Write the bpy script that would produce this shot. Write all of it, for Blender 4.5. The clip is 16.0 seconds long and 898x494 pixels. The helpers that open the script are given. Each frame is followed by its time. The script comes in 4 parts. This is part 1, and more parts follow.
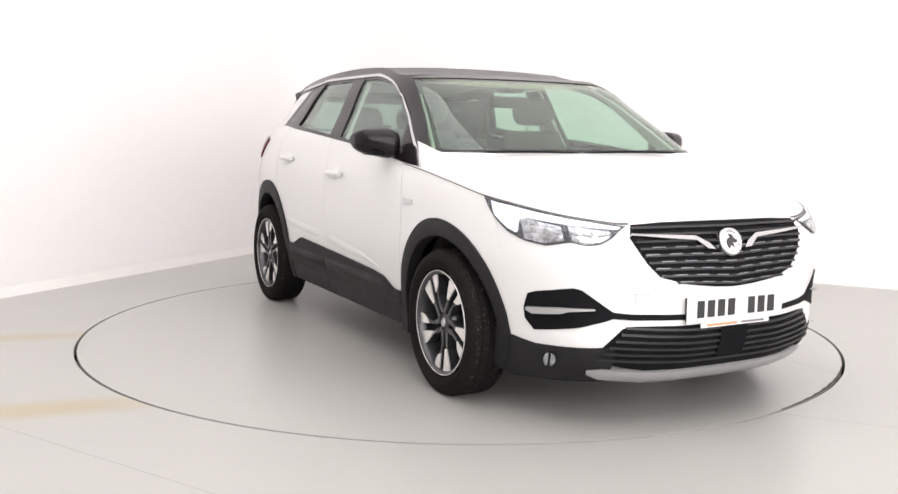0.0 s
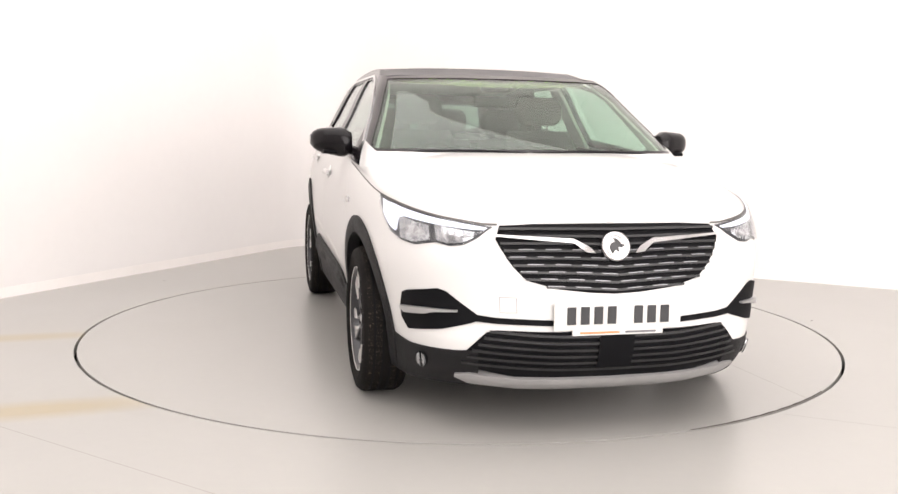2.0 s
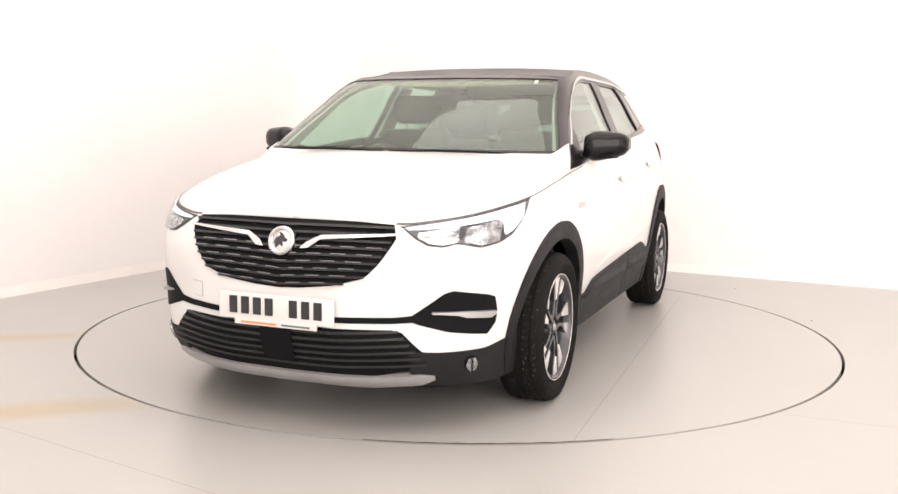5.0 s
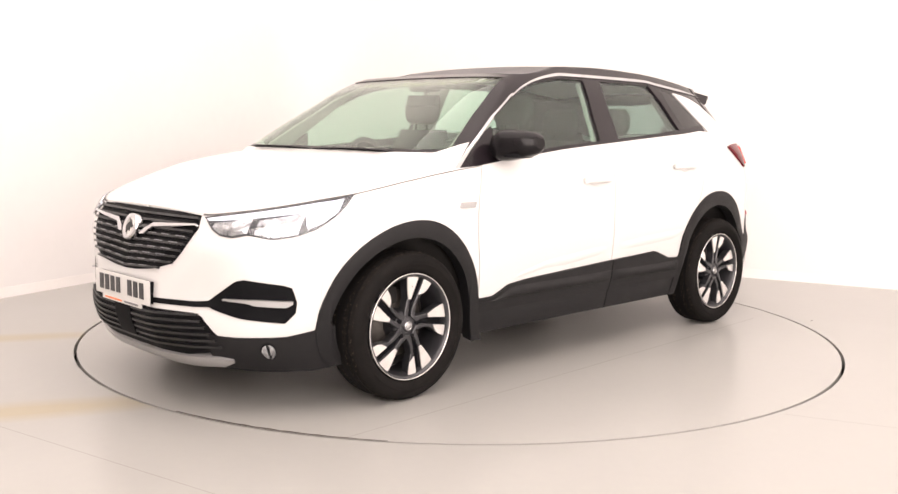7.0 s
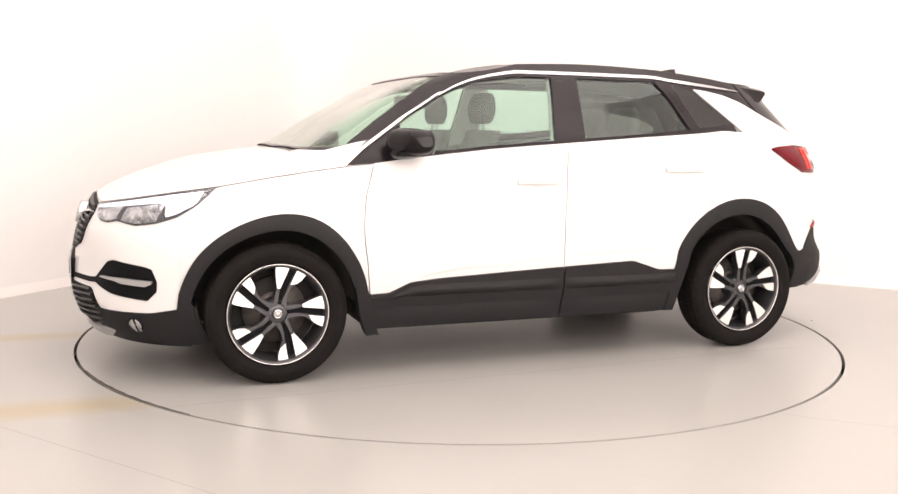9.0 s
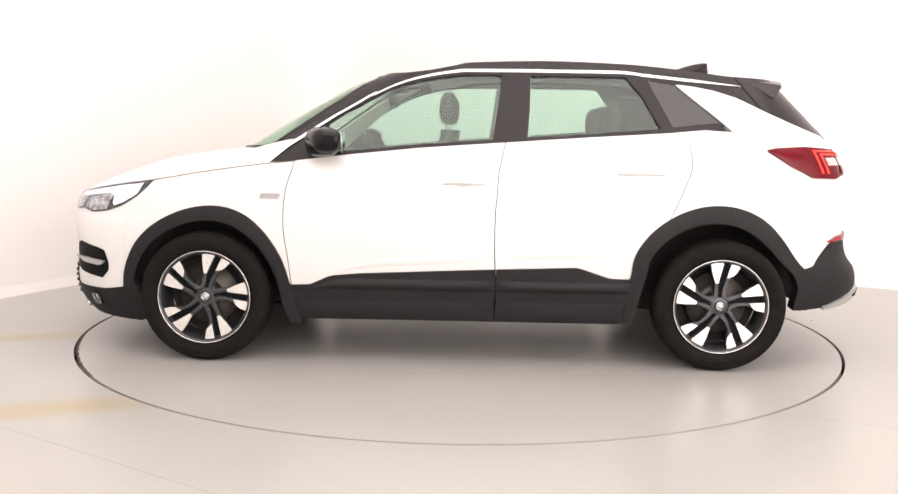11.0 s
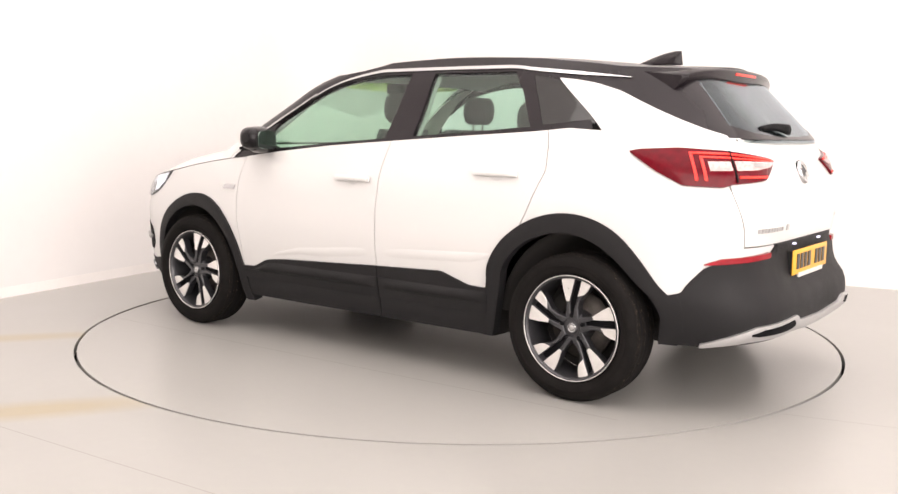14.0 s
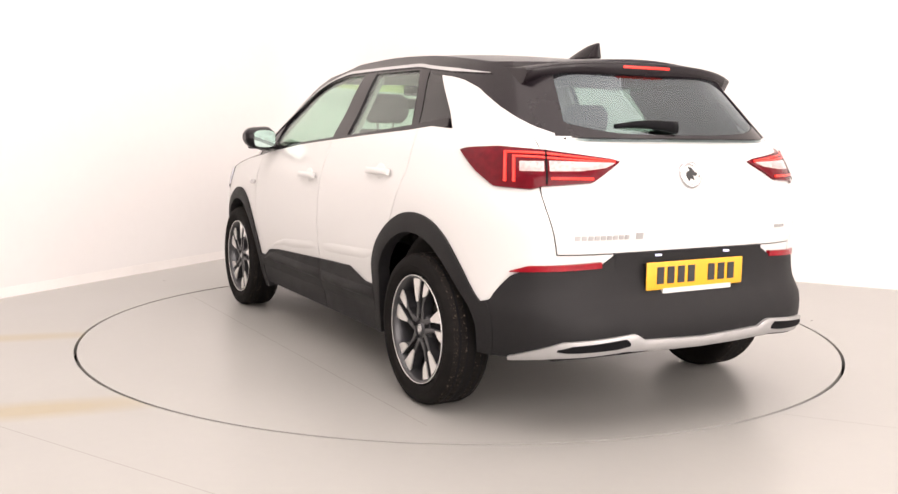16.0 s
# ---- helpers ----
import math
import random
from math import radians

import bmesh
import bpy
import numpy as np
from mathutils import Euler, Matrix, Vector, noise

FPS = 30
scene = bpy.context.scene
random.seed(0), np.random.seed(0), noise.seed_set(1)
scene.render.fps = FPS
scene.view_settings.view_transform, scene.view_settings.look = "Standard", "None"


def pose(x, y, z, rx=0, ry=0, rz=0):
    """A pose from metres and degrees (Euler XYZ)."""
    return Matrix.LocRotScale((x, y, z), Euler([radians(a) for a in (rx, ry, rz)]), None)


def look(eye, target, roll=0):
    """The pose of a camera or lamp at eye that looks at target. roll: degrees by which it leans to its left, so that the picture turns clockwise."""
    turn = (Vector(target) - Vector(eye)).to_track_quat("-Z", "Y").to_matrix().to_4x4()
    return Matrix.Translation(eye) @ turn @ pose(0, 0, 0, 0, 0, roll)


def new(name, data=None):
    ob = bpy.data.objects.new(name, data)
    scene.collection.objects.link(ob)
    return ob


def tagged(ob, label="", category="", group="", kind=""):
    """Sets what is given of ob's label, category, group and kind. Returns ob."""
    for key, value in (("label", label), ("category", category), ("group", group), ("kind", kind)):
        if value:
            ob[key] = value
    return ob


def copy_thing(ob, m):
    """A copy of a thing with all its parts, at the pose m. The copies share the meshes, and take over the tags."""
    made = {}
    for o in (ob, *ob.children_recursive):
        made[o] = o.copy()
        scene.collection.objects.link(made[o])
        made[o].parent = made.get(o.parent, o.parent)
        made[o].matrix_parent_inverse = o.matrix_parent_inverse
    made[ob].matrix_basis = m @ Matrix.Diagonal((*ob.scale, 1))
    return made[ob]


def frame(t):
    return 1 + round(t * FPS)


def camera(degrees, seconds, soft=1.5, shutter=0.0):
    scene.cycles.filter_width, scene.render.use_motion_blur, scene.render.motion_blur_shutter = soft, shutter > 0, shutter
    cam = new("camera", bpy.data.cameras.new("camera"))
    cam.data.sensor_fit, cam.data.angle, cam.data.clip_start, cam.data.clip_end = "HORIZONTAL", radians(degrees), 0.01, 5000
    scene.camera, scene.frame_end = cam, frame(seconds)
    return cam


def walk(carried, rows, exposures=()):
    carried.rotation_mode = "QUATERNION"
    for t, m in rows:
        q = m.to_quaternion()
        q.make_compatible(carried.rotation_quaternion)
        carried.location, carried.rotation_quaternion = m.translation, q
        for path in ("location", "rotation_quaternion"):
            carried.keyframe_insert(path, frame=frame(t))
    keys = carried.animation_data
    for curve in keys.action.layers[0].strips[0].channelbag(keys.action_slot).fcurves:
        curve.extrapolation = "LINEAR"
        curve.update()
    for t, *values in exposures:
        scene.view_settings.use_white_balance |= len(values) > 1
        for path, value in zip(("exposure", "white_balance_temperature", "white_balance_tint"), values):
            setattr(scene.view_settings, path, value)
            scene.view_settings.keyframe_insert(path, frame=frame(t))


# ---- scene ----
# ---- camera and walk ----
EYE = (0.0, -5.7836, 1.2202)
LENS, PITCH, ROLL, YAW = 51.309, -7.0899, 0.7934, -0.6363
cam = camera(LENS, 16.0, soft=1.5)
_pose = pose(*EYE, 90 + PITCH, 0, -YAW) @ pose(0, 0, 0, 0, 0, ROLL)
walk(cam, [(0.0, _pose), (16.0, _pose)],
     [(0.0, -0.20, 6350, 11), (2.5, -0.12, 6700, 13), (5.0, -0.07, 6900, 15), (8.0, -0.08, 7100, 18), (12.5, -0.12, 6780, 14), (16.0, -0.10, 6900, 16)])

# ---- light ----
world = bpy.data.worlds.new("studio_air")
scene.world = world
world.use_nodes = True
world.node_tree.nodes["Background"].inputs[0].default_value = (0.9, 0.92, 1.0, 1)
world.node_tree.nodes["Background"].inputs[1].default_value = 0.05


def fill_lamp(name, eye, target, sx, sy, watts, colour=(1, 0.972, 0.955)):
    lamp = bpy.data.lights.new(name, "AREA")
    lamp.shape, lamp.size, lamp.size_y, lamp.energy, lamp.color = "RECTANGLE", sx, sy, watts, colour
    ob = new(name, lamp)
    ob.matrix_world = look(eye, target)
    return ob


# added, unseen fill: wide overhead, square to walls; behind the camera; to the right
panel = fill_lamp("ceiling_softbox", (0, 0, 7.9), (0, 0.001, 0), 12.0, 14.0, 1090)
panel.matrix_world = pose(0.4, -3.85, 7.9, 0, 0, -27.2)
fill_lamp("screen_softbox", (1.4, -9.2, 2.8), (0.6, 0.0, 2.0), 13.0, 5.2, 1120)
fill_lamp("side_softbox", (7.0, -4.6, 2.5), (-2.6, 1.2, 1.0), 7.0, 4.0, 170)



# ---- materials ----
def mat(name, colour, rough=0.5, metal=0.0, coat=0.0, grain=0.0, scale=8.0, bump=0.0, bscale=200.0, emit=None, power=0.0, spec=0.5):
    m = bpy.data.materials.new(name)
    m.use_nodes = True
    nt = m.node_tree
    b = nt.nodes["Principled BSDF"]
    b.inputs["Base Color"].default_value = (*colour, 1)
    b.inputs["Roughness"].default_value = rough
    b.inputs["Metallic"].default_value = metal
    b.inputs["Coat Weight"].default_value = coat
    b.inputs["Coat Roughness"].default_value = 0.04
    b.inputs["Specular IOR Level"].default_value = spec
    tc = nt.nodes.new("ShaderNodeTexCoord")
    if grain:
        n1, n2 = nt.nodes.new("ShaderNodeTexNoise"), nt.nodes.new("ShaderNodeTexNoise")
        n1.inputs["Scale"].default_value, n1.inputs["Detail"].default_value = scale, 6
        n2.inputs["Scale"].default_value, n2.inputs["Detail"].default_value = scale * 14, 3
        add = nt.nodes.new("ShaderNodeMath")
        add.operation = "MULTIPLY_ADD"
        add.inputs[1].default_value = 0.4
        nt.links.new(n2.outputs["Fac"], add.inputs[0])
        nt.links.new(n1.outputs["Fac"], add.inputs[2])
        ramp = nt.nodes.new("ShaderNodeMapRange")
        ramp.inputs[1].default_value, ramp.inputs[2].default_value = 0.45, 0.95
        ramp.inputs[3].default_value, ramp.inputs[4].default_value = 1 - grain, 1 + grain
        mul = nt.nodes.new("ShaderNodeMix")
        mul.data_type, mul.blend_type = "RGBA", "MULTIPLY"
        mul.inputs[0].default_value = 1
        mul.inputs[6].default_value = (*colour, 1)
        nt.links.new(add.outputs[0], ramp.inputs[0])
        nt.links.new(ramp.outputs[0], mul.inputs[7])
        nt.links.new(mul.outputs[2], b.inputs["Base Color"])
        rr = nt.nodes.new("ShaderNodeMapRange")
        rr.inputs[3].default_value, rr.inputs[4].default_value = max(0.02, rough * 0.8), min(1, rough * 1.2)
        nt.links.new(n1.outputs["Fac"], rr.inputs[0])
        nt.links.new(rr.outputs[0], b.inputs["Roughness"])
        for n in (n1, n2):
            nt.links.new(tc.outputs["Object"], n.inputs["Vector"])
    if bump:
        n3, bp = nt.nodes.new("ShaderNodeTexNoise"), nt.nodes.new("ShaderNodeBump")
        n3.inputs["Scale"].default_value, n3.inputs["Detail"].default_value = bscale, 4
        bp.inputs["Strength"].default_value, bp.inputs["Distance"].default_value = bump, 0.002
        nt.links.new(tc.outputs["Object"], n3.inputs["Vector"])
        nt.links.new(n3.outputs["Fac"], bp.inputs["Height"])
        nt.links.new(bp.outputs[0], b.inputs["Normal"])
    if emit:
        b.inputs["Emission Color"].default_value = (*emit, 1)
        b.inputs["Emission Strength"].default_value = power
    return m


def pane_mat(name, tint, rough=0.0, gloss=1.0, base=0.04, sheen=(1, 1, 1)):
    """Clear pane: light passes straight on, and the gloss grows towards grazing views."""
    m = bpy.data.materials.new(name)
    m.use_nodes = True
    nt = m.node_tree
    out = nt.nodes["Material Output"]
    nt.nodes.remove(nt.nodes["Principled BSDF"])
    tr, gl, mix, fr, pw, ma = (nt.nodes.new("ShaderNode" + k) for k in ("BsdfTransparent", "BsdfGlossy", "MixShader", "LayerWeight", "Math", "MapRange"))
    tr.inputs[0].default_value = (*tint, 1)
    gl.inputs["Color"].default_value = (gloss * sheen[0], gloss * sheen[1], gloss * sheen[2], 1)
    gl.inputs["Roughness"].default_value = rough
    fr.inputs["Blend"].default_value = 0.5
    pw.operation = "POWER"
    pw.inputs[1].default_value = 5.0
    ma.inputs[3].default_value, ma.inputs[4].default_value = base, 1.0
    nt.links.new(fr.outputs["Facing"], pw.inputs[0])
    nt.links.new(pw.outputs[0], ma.inputs[0])
    nt.links.new(ma.outputs[0], mix.inputs[0])
    nt.links.new(tr.outputs[0], mix.inputs[1])
    nt.links.new(gl.outputs[0], mix.inputs[2])
    nt.links.new(mix.outputs[0], out.inputs[0])
    return m


WHITE = mat("white_paint", (0.60, 0.594, 0.586), 0.28, coat=0.5)
BLACK = mat("black_gloss_paint", (0.011, 0.008, 0.010), 0.2, coat=0.1, grain=0.1, scale=5, spec=0.22)
CLAD = mat("grey_black_plastic", (0.0095, 0.009, 0.0098), 0.6, grain=0.12, scale=10, bump=0.25, bscale=900, spec=0.25)
# grey set to the shaded tone of the panel gaps
GAP_GREY = mat("panel_gap_grey", (0.085, 0.08, 0.075), 0.6, grain=0.1, scale=8)
DARK = mat("black_plastic", (0.005, 0.005, 0.006), 0.6, grain=0.15, scale=14, spec=0.08)
LINER = mat("wheel_liner", (0.012, 0.010, 0.009), 0.9, grain=0.25, scale=12)
RUBBER = mat("tyre_rubber", (0.008, 0.007, 0.0066), 0.8, grain=0.35, scale=18, bump=0.3, bscale=500, spec=0.1)
DUST = mat("dusty_tread_rubber", (0.010, 0.0085, 0.0076), 0.85, bump=0.3, bscale=500, spec=0.1)
def speckle(m, colour, scale, cut):
    """Scattered pale grit on a dark surface."""
    nt = m.node_tree
    b = nt.nodes["Principled BSDF"]
    base = tuple(b.inputs["Base Color"].default_value)
    n, r, mix, tc = (nt.nodes.new("ShaderNode" + k) for k in ("TexNoise", "MapRange", "Mix", "TexCoord"))
    n.inputs["Scale"].default_value, n.inputs["Detail"].default_value, n.inputs["Roughness"].default_value = scale, 5, 0.75
    r.inputs[1].default_value, r.inputs[2].default_value = cut, cut + 0.08
    mix.data_type = "RGBA"
    mix.inputs[6].default_value, mix.inputs[7].default_value = base, (*colour, 1)
    nt.links.new(tc.outputs["Object"], n.inputs["Vector"])
    nt.links.new(n.outputs["Fac"], r.inputs[0])
    nt.links.new(r.outputs[0], mix.inputs[0])
    nt.links.new(mix.outputs[2], b.inputs["Base Color"])


speckle(DUST, (0.13, 0.105, 0.08), 90, 0.58)
CHROME = mat("chrome", (0.60, 0.60, 0.61), 0.08, 1.0)
SILVER = mat("silver_plastic", (0.40, 0.395, 0.395), 0.35, 0.55, grain=0.05, scale=20)
ALLOY = mat("machined_alloy", (0.80, 0.78, 0.76), 0.30, 0.75, grain=0.06, scale=30)
GUN = mat("dark_alloy", (0.042, 0.042, 0.046), 0.35, 0.5, coat=0.3, grain=0.15, scale=20)
STEEL = mat("brake_steel", (0.10, 0.088, 0.08), 0.55, 0.6, grain=0.3, scale=25)
WINDSCREEN = pane_mat("windscreen_glass", (0.76, 0.86, 0.79), base=0.045)
GLASS = pane_mat("green_glass", (0.80, 0.905, 0.855))
# the bluish sheen stands in for the colour of its reflections
REARGLASS = pane_mat("rear_screen_glass", (0.55, 0.62, 0.60), base=0.07, sheen=(0.86, 0.92, 1.0))
# yellow-green gloss put in to imitate a reflection at the windscreen top
REFLECTION_BAND = pane_mat("windscreen_reflection_band", (0.78, 0.86, 0.55), rough=0.15, base=0.42, sheen=(0.96, 1.0, 0.58))
PRIVACY = pane_mat("smoked_glass", (0.20, 0.20, 0.22), base=0.06)
LENS_CLEAR = pane_mat("clear_lens", (0.96, 0.97, 0.98), gloss=0.8, base=0.03)
MIRRORCAP = mat("black_mirror_cap", (0.006, 0.005, 0.006), 0.16, grain=0.1, scale=9, spec=0.22)
ROOFBLACK = mat("black_roof_paint", (0.012, 0.011, 0.016), 0.3, coat=0.0, grain=0.1, scale=5, spec=0.3)
RED = mat("red_lens", (0.105, 0.001, 0.006), 0.2, coat=0.05, grain=0.25, scale=30, spec=0.16)
RED_REFLEX = mat("red_reflector", (0.24, 0.003, 0.010), 0.25, grain=0.2, scale=60, spec=0.3)
REDGLOW = mat("red_light_bar", (0.6, 0.02, 0.02), 0.2, emit=(1, 0.06, 0.03), power=0.95)
WHITELENS = mat("clear_rear_lens", (0.52, 0.38, 0.37), 0.15, coat=0.2, grain=0.25, scale=60)
REFLECTOR = mat("lamp_reflector", (0.44, 0.44, 0.45), 0.18, 0.9, grain=0.6, scale=45)
DRL = mat("daylight_bar", (0.85, 0.86, 0.95), 0.2, emit=(0.9, 0.9, 1), power=0.5)
PLATE_W = mat("white_plate", (0.60, 0.59, 0.57), 0.35, grain=0.03, scale=20)
PLATE_Y = mat("yellow_plate", (0.72, 0.36, 0.02), 0.35, grain=0.05, scale=20)
INK = mat("plate_ink", (0.02, 0.02, 0.022), 0.4)
SLAT = mat("grille_slat", (0.009, 0.009, 0.010), 0.4, grain=0.1, scale=20)
ACCENT = mat("grille_accent", (0.22, 0.22, 0.23), 0.3, 0.6, grain=0.1, scale=20)
ORANGE = mat("orange_print", (0.75, 0.22, 0.08), 0.5)
GREYINK = mat("grey_print", (0.13, 0.13, 0.14), 0.4)
FABRIC = mat("dark_seat_fabric", (0.030, 0.028, 0.027), 0.9, grain=0.15, scale=20, bump=0.06, bscale=400)
TRIM = mat("interior_trim", (0.050, 0.047, 0.045), 0.6, grain=0.1, scale=12)
HEADLINER = mat("headliner", (0.52, 0.50, 0.47), 0.9, grain=0.05, scale=20)


# ---- mesh helpers ----
def mesh_of(name, verts, faces, smooth=()):
    me = bpy.data.meshes.new(name)
    me.from_pydata([tuple(v) for v in verts], [], faces)
    if smooth is True:
        me.polygons.foreach_set("use_smooth", [True] * len(faces))
    elif smooth:
        me.polygons.foreach_set("use_smooth", list(smooth))
    me.update()
    return me


def part(name, me, material, parent=None, label=""):
    if isinstance(me, bmesh.types.BMesh):
        bm, me = me, bpy.data.meshes.new(name)
        bm.to_mesh(me)
        bm.free()
    ob = new(name, me)
    me.materials.append(material)
    if parent:
        ob.parent = parent
    return tagged(ob, label)


def lerp(tab, z):
    if z <= tab[0][0]:
        return tab[0][1]
    for (a, p), (b, q) in zip(tab, tab[1:]):
        if z <= b:
            return p + (q - p) * (z - a) / (b - a) if b > a else q
    return tab[-1][1]


def smooth_lerp(tab, z):
    """Monotone cubic through the table."""
    if z <= tab[0][0]:
        return tab[0][1]
    if z >= tab[-1][0]:
        return tab[-1][1]
    k = next(i for i in range(len(tab) - 1) if z <= tab[i + 1][0])
    d = [(tab[i + 1][1] - tab[i][1]) / max(1e-6, tab[i + 1][0] - tab[i][0]) for i in range(len(tab) - 1)]

    def slope(i):
        if i == 0 or i == len(tab) - 1:
            return d[0] if i == 0 else d[-1]
        return 0 if d[i - 1] * d[i] <= 0 else 2 * d[i - 1] * d[i] / (d[i - 1] + d[i])
    h = tab[k + 1][0] - tab[k][0]
    t = (z - tab[k][0]) / h
    return ((2 * t**3 - 3 * t**2 + 1) * tab[k][1] + (t**3 - 2 * t**2 + t) * h * slope(k)
            + (3 * t**2 - 2 * t**3) * tab[k + 1][1] + (t**3 - t**2) * h * slope(k + 1))


def box(x0, x1, y0, y1, z0, z1, bevel=0.0, seg=2):
    bm = bmesh.new()
    bmesh.ops.create_cube(bm, size=1)
    for v in bm.verts:
        v.co = ((x0 + x1) / 2 + v.co.x * (x1 - x0), (y0 + y1) / 2 + v.co.y * (y1 - y0), (z0 + z1) / 2 + v.co.z * (z1 - z0))
    if bevel:
        bmesh.ops.bevel(bm, geom=bm.edges[:], offset=bevel, segments=seg, affect="EDGES", profile=0.6)
        for f in bm.faces:
            f.smooth = True
    return bm


def loft(loops, closed=True, caps=True, smooth=True):
    """Skin over loops of equal length."""
    n = len(loops[0])
    v = [p for lp in loops for p in lp]
    f, sm = [], []
    for i in range(len(loops) - 1):
        for j in range(n if closed else n - 1):
            k = (j + 1) % n
            f.append((i * n + j, i * n + k, (i + 1) * n + k, (i + 1) * n + j))
            sm.append(smooth)
    if caps:
        f.append(tuple(range(n))[::-1])
        f.append(tuple((len(loops) - 1) * n + j for j in range(n)))
        sm += [False, False]
    me = mesh_of("loft", v, f, sm)
    bm = bmesh.new()
    bm.from_mesh(me)
    bpy.data.meshes.remove(me)
    bmesh.ops.recalc_face_normals(bm, faces=bm.faces[:])
    return bm


def oval(c, a, b, n=20, power=2.6, plane="xz"):
    """A superellipse loop round c, half axes a and b."""
    out = []
    for i in range(n):
        t = 2 * math.pi * i / n
        u = a * math.copysign(abs(math.cos(t)) ** (2 / power), math.cos(t))
        w = b * math.copysign(abs(math.sin(t)) ** (2 / power), math.sin(t))
        out.append({"xz": (c[0] + u, c[1], c[2] + w), "xy": (c[0] + u, c[1] + w, c[2]), "yz": (c[0], c[1] + u, c[2] + w)}[plane])
    return out


def revolve(profile, n=64, a0=0.0, a1=360.0):
    """Turns a profile of (radius, y) about the y axis."""
    full = abs(a1 - a0) >= 360
    m = n if full else n + 1
    loops = [[(r * math.cos(radians(a0 + (a1 - a0) * i / n)), y, r * math.sin(radians(a0 + (a1 - a0) * i / n))) for i in range(m)] for r, y in profile]
    return loft(loops, closed=full, caps=False)


def prism(poly, y0, y1, bevel=0.0):
    """A polygon of (x, z) drawn out from y0 to y1."""
    bm = bmesh.new()
    a = [bm.verts.new((x, y0, z)) for x, z in poly]
    b = [bm.verts.new((x, y1, z)) for x, z in poly]
    bm.faces.new(a)
    bm.faces.new(b)
    for i in range(len(poly)):
        j = (i + 1) % len(poly)
        bm.faces.new((a[i], a[j], b[j], b[i]))
    bmesh.ops.recalc_face_normals(bm, faces=bm.faces[:])
    if bevel:
        bmesh.ops.bevel(bm, geom=bm.edges[:], offset=bevel, segments=1, affect="EDGES")
    return bm


# ---- the studio ----
def wall_material(name, colour):
    return mat(name, colour, 0.75, grain=0.018, scale=0.8, bump=0.12, bscale=60)


WALL = wall_material("wall_paint", (0.740, 0.720, 0.710))
CEIL = mat("ceiling_paint", (0.88, 0.87, 0.86), 0.9, grain=0.02, scale=1.0)
SKIRT = mat("skirting_paint", (0.80, 0.77, 0.75), 0.5, grain=0.03, scale=4)
GAP = mat("gap_grime", (0.045, 0.035, 0.028), 0.9, grain=0.3, scale=6)


def floor_material():
    m = mat("floor_vinyl", (0.325, 0.318, 0.301), 0.31, grain=0.03, scale=1.2, bump=0.05, bscale=30)
    nt = m.node_tree
    b = nt.nodes["Principled BSDF"]
    src = b.inputs["Base Color"].links[0].from_socket
    tc = next(n for n in nt.nodes if n.type == "TEX_COORD")
    # two long ochre streaks by the left wall
    last = src
    for cx, cy, ang, lx, ly in ((-2.60, -0.54, 17, 0.85, 0.13), (-1.85, -1.90, 20, 0.85, 0.17)):
        mp = nt.nodes.new("ShaderNodeMapping")
        mp.vector_type = "TEXTURE"
        mp.inputs["Location"].default_value = (cx, cy, 0)
        mp.inputs["Rotation"].default_value = (0, 0, radians(ang))
        mp.inputs["Scale"].default_value = (lx, ly, 1)
        gr, rp, mx = nt.nodes.new("ShaderNodeTexGradient"), nt.nodes.new("ShaderNodeMapRange"), nt.nodes.new("ShaderNodeMix")
        gr.gradient_type = "SPHERICAL"
        rp.inputs[1].default_value, rp.inputs[2].default_value, rp.inputs[4].default_value = 0.0, 0.7, 0.8
        mx.data_type, mx.blend_type = "RGBA", "MULTIPLY"
        mx.inputs[7].default_value = (0.96, 0.80, 0.50, 1)
        nt.links.new(tc.outputs["Object"], mp.inputs["Vector"])
        nt.links.new(mp.outputs[0], gr.inputs[0])
        nt.links.new(gr.outputs["Fac"], rp.inputs[0])
        nt.links.new(rp.outputs[0], mx.inputs[0])
        nt.links.new(last, mx.inputs[6])
        last = mx.outputs[2]
    nt.links.new(last, b.inputs["Base Color"])
    return m


FLOOR = floor_material()
DISC = mat("turntable_vinyl", (0.325, 0.318, 0.301), 0.31, grain=0.03, scale=1.2, bump=0.05, bscale=30)
RING = 2.241


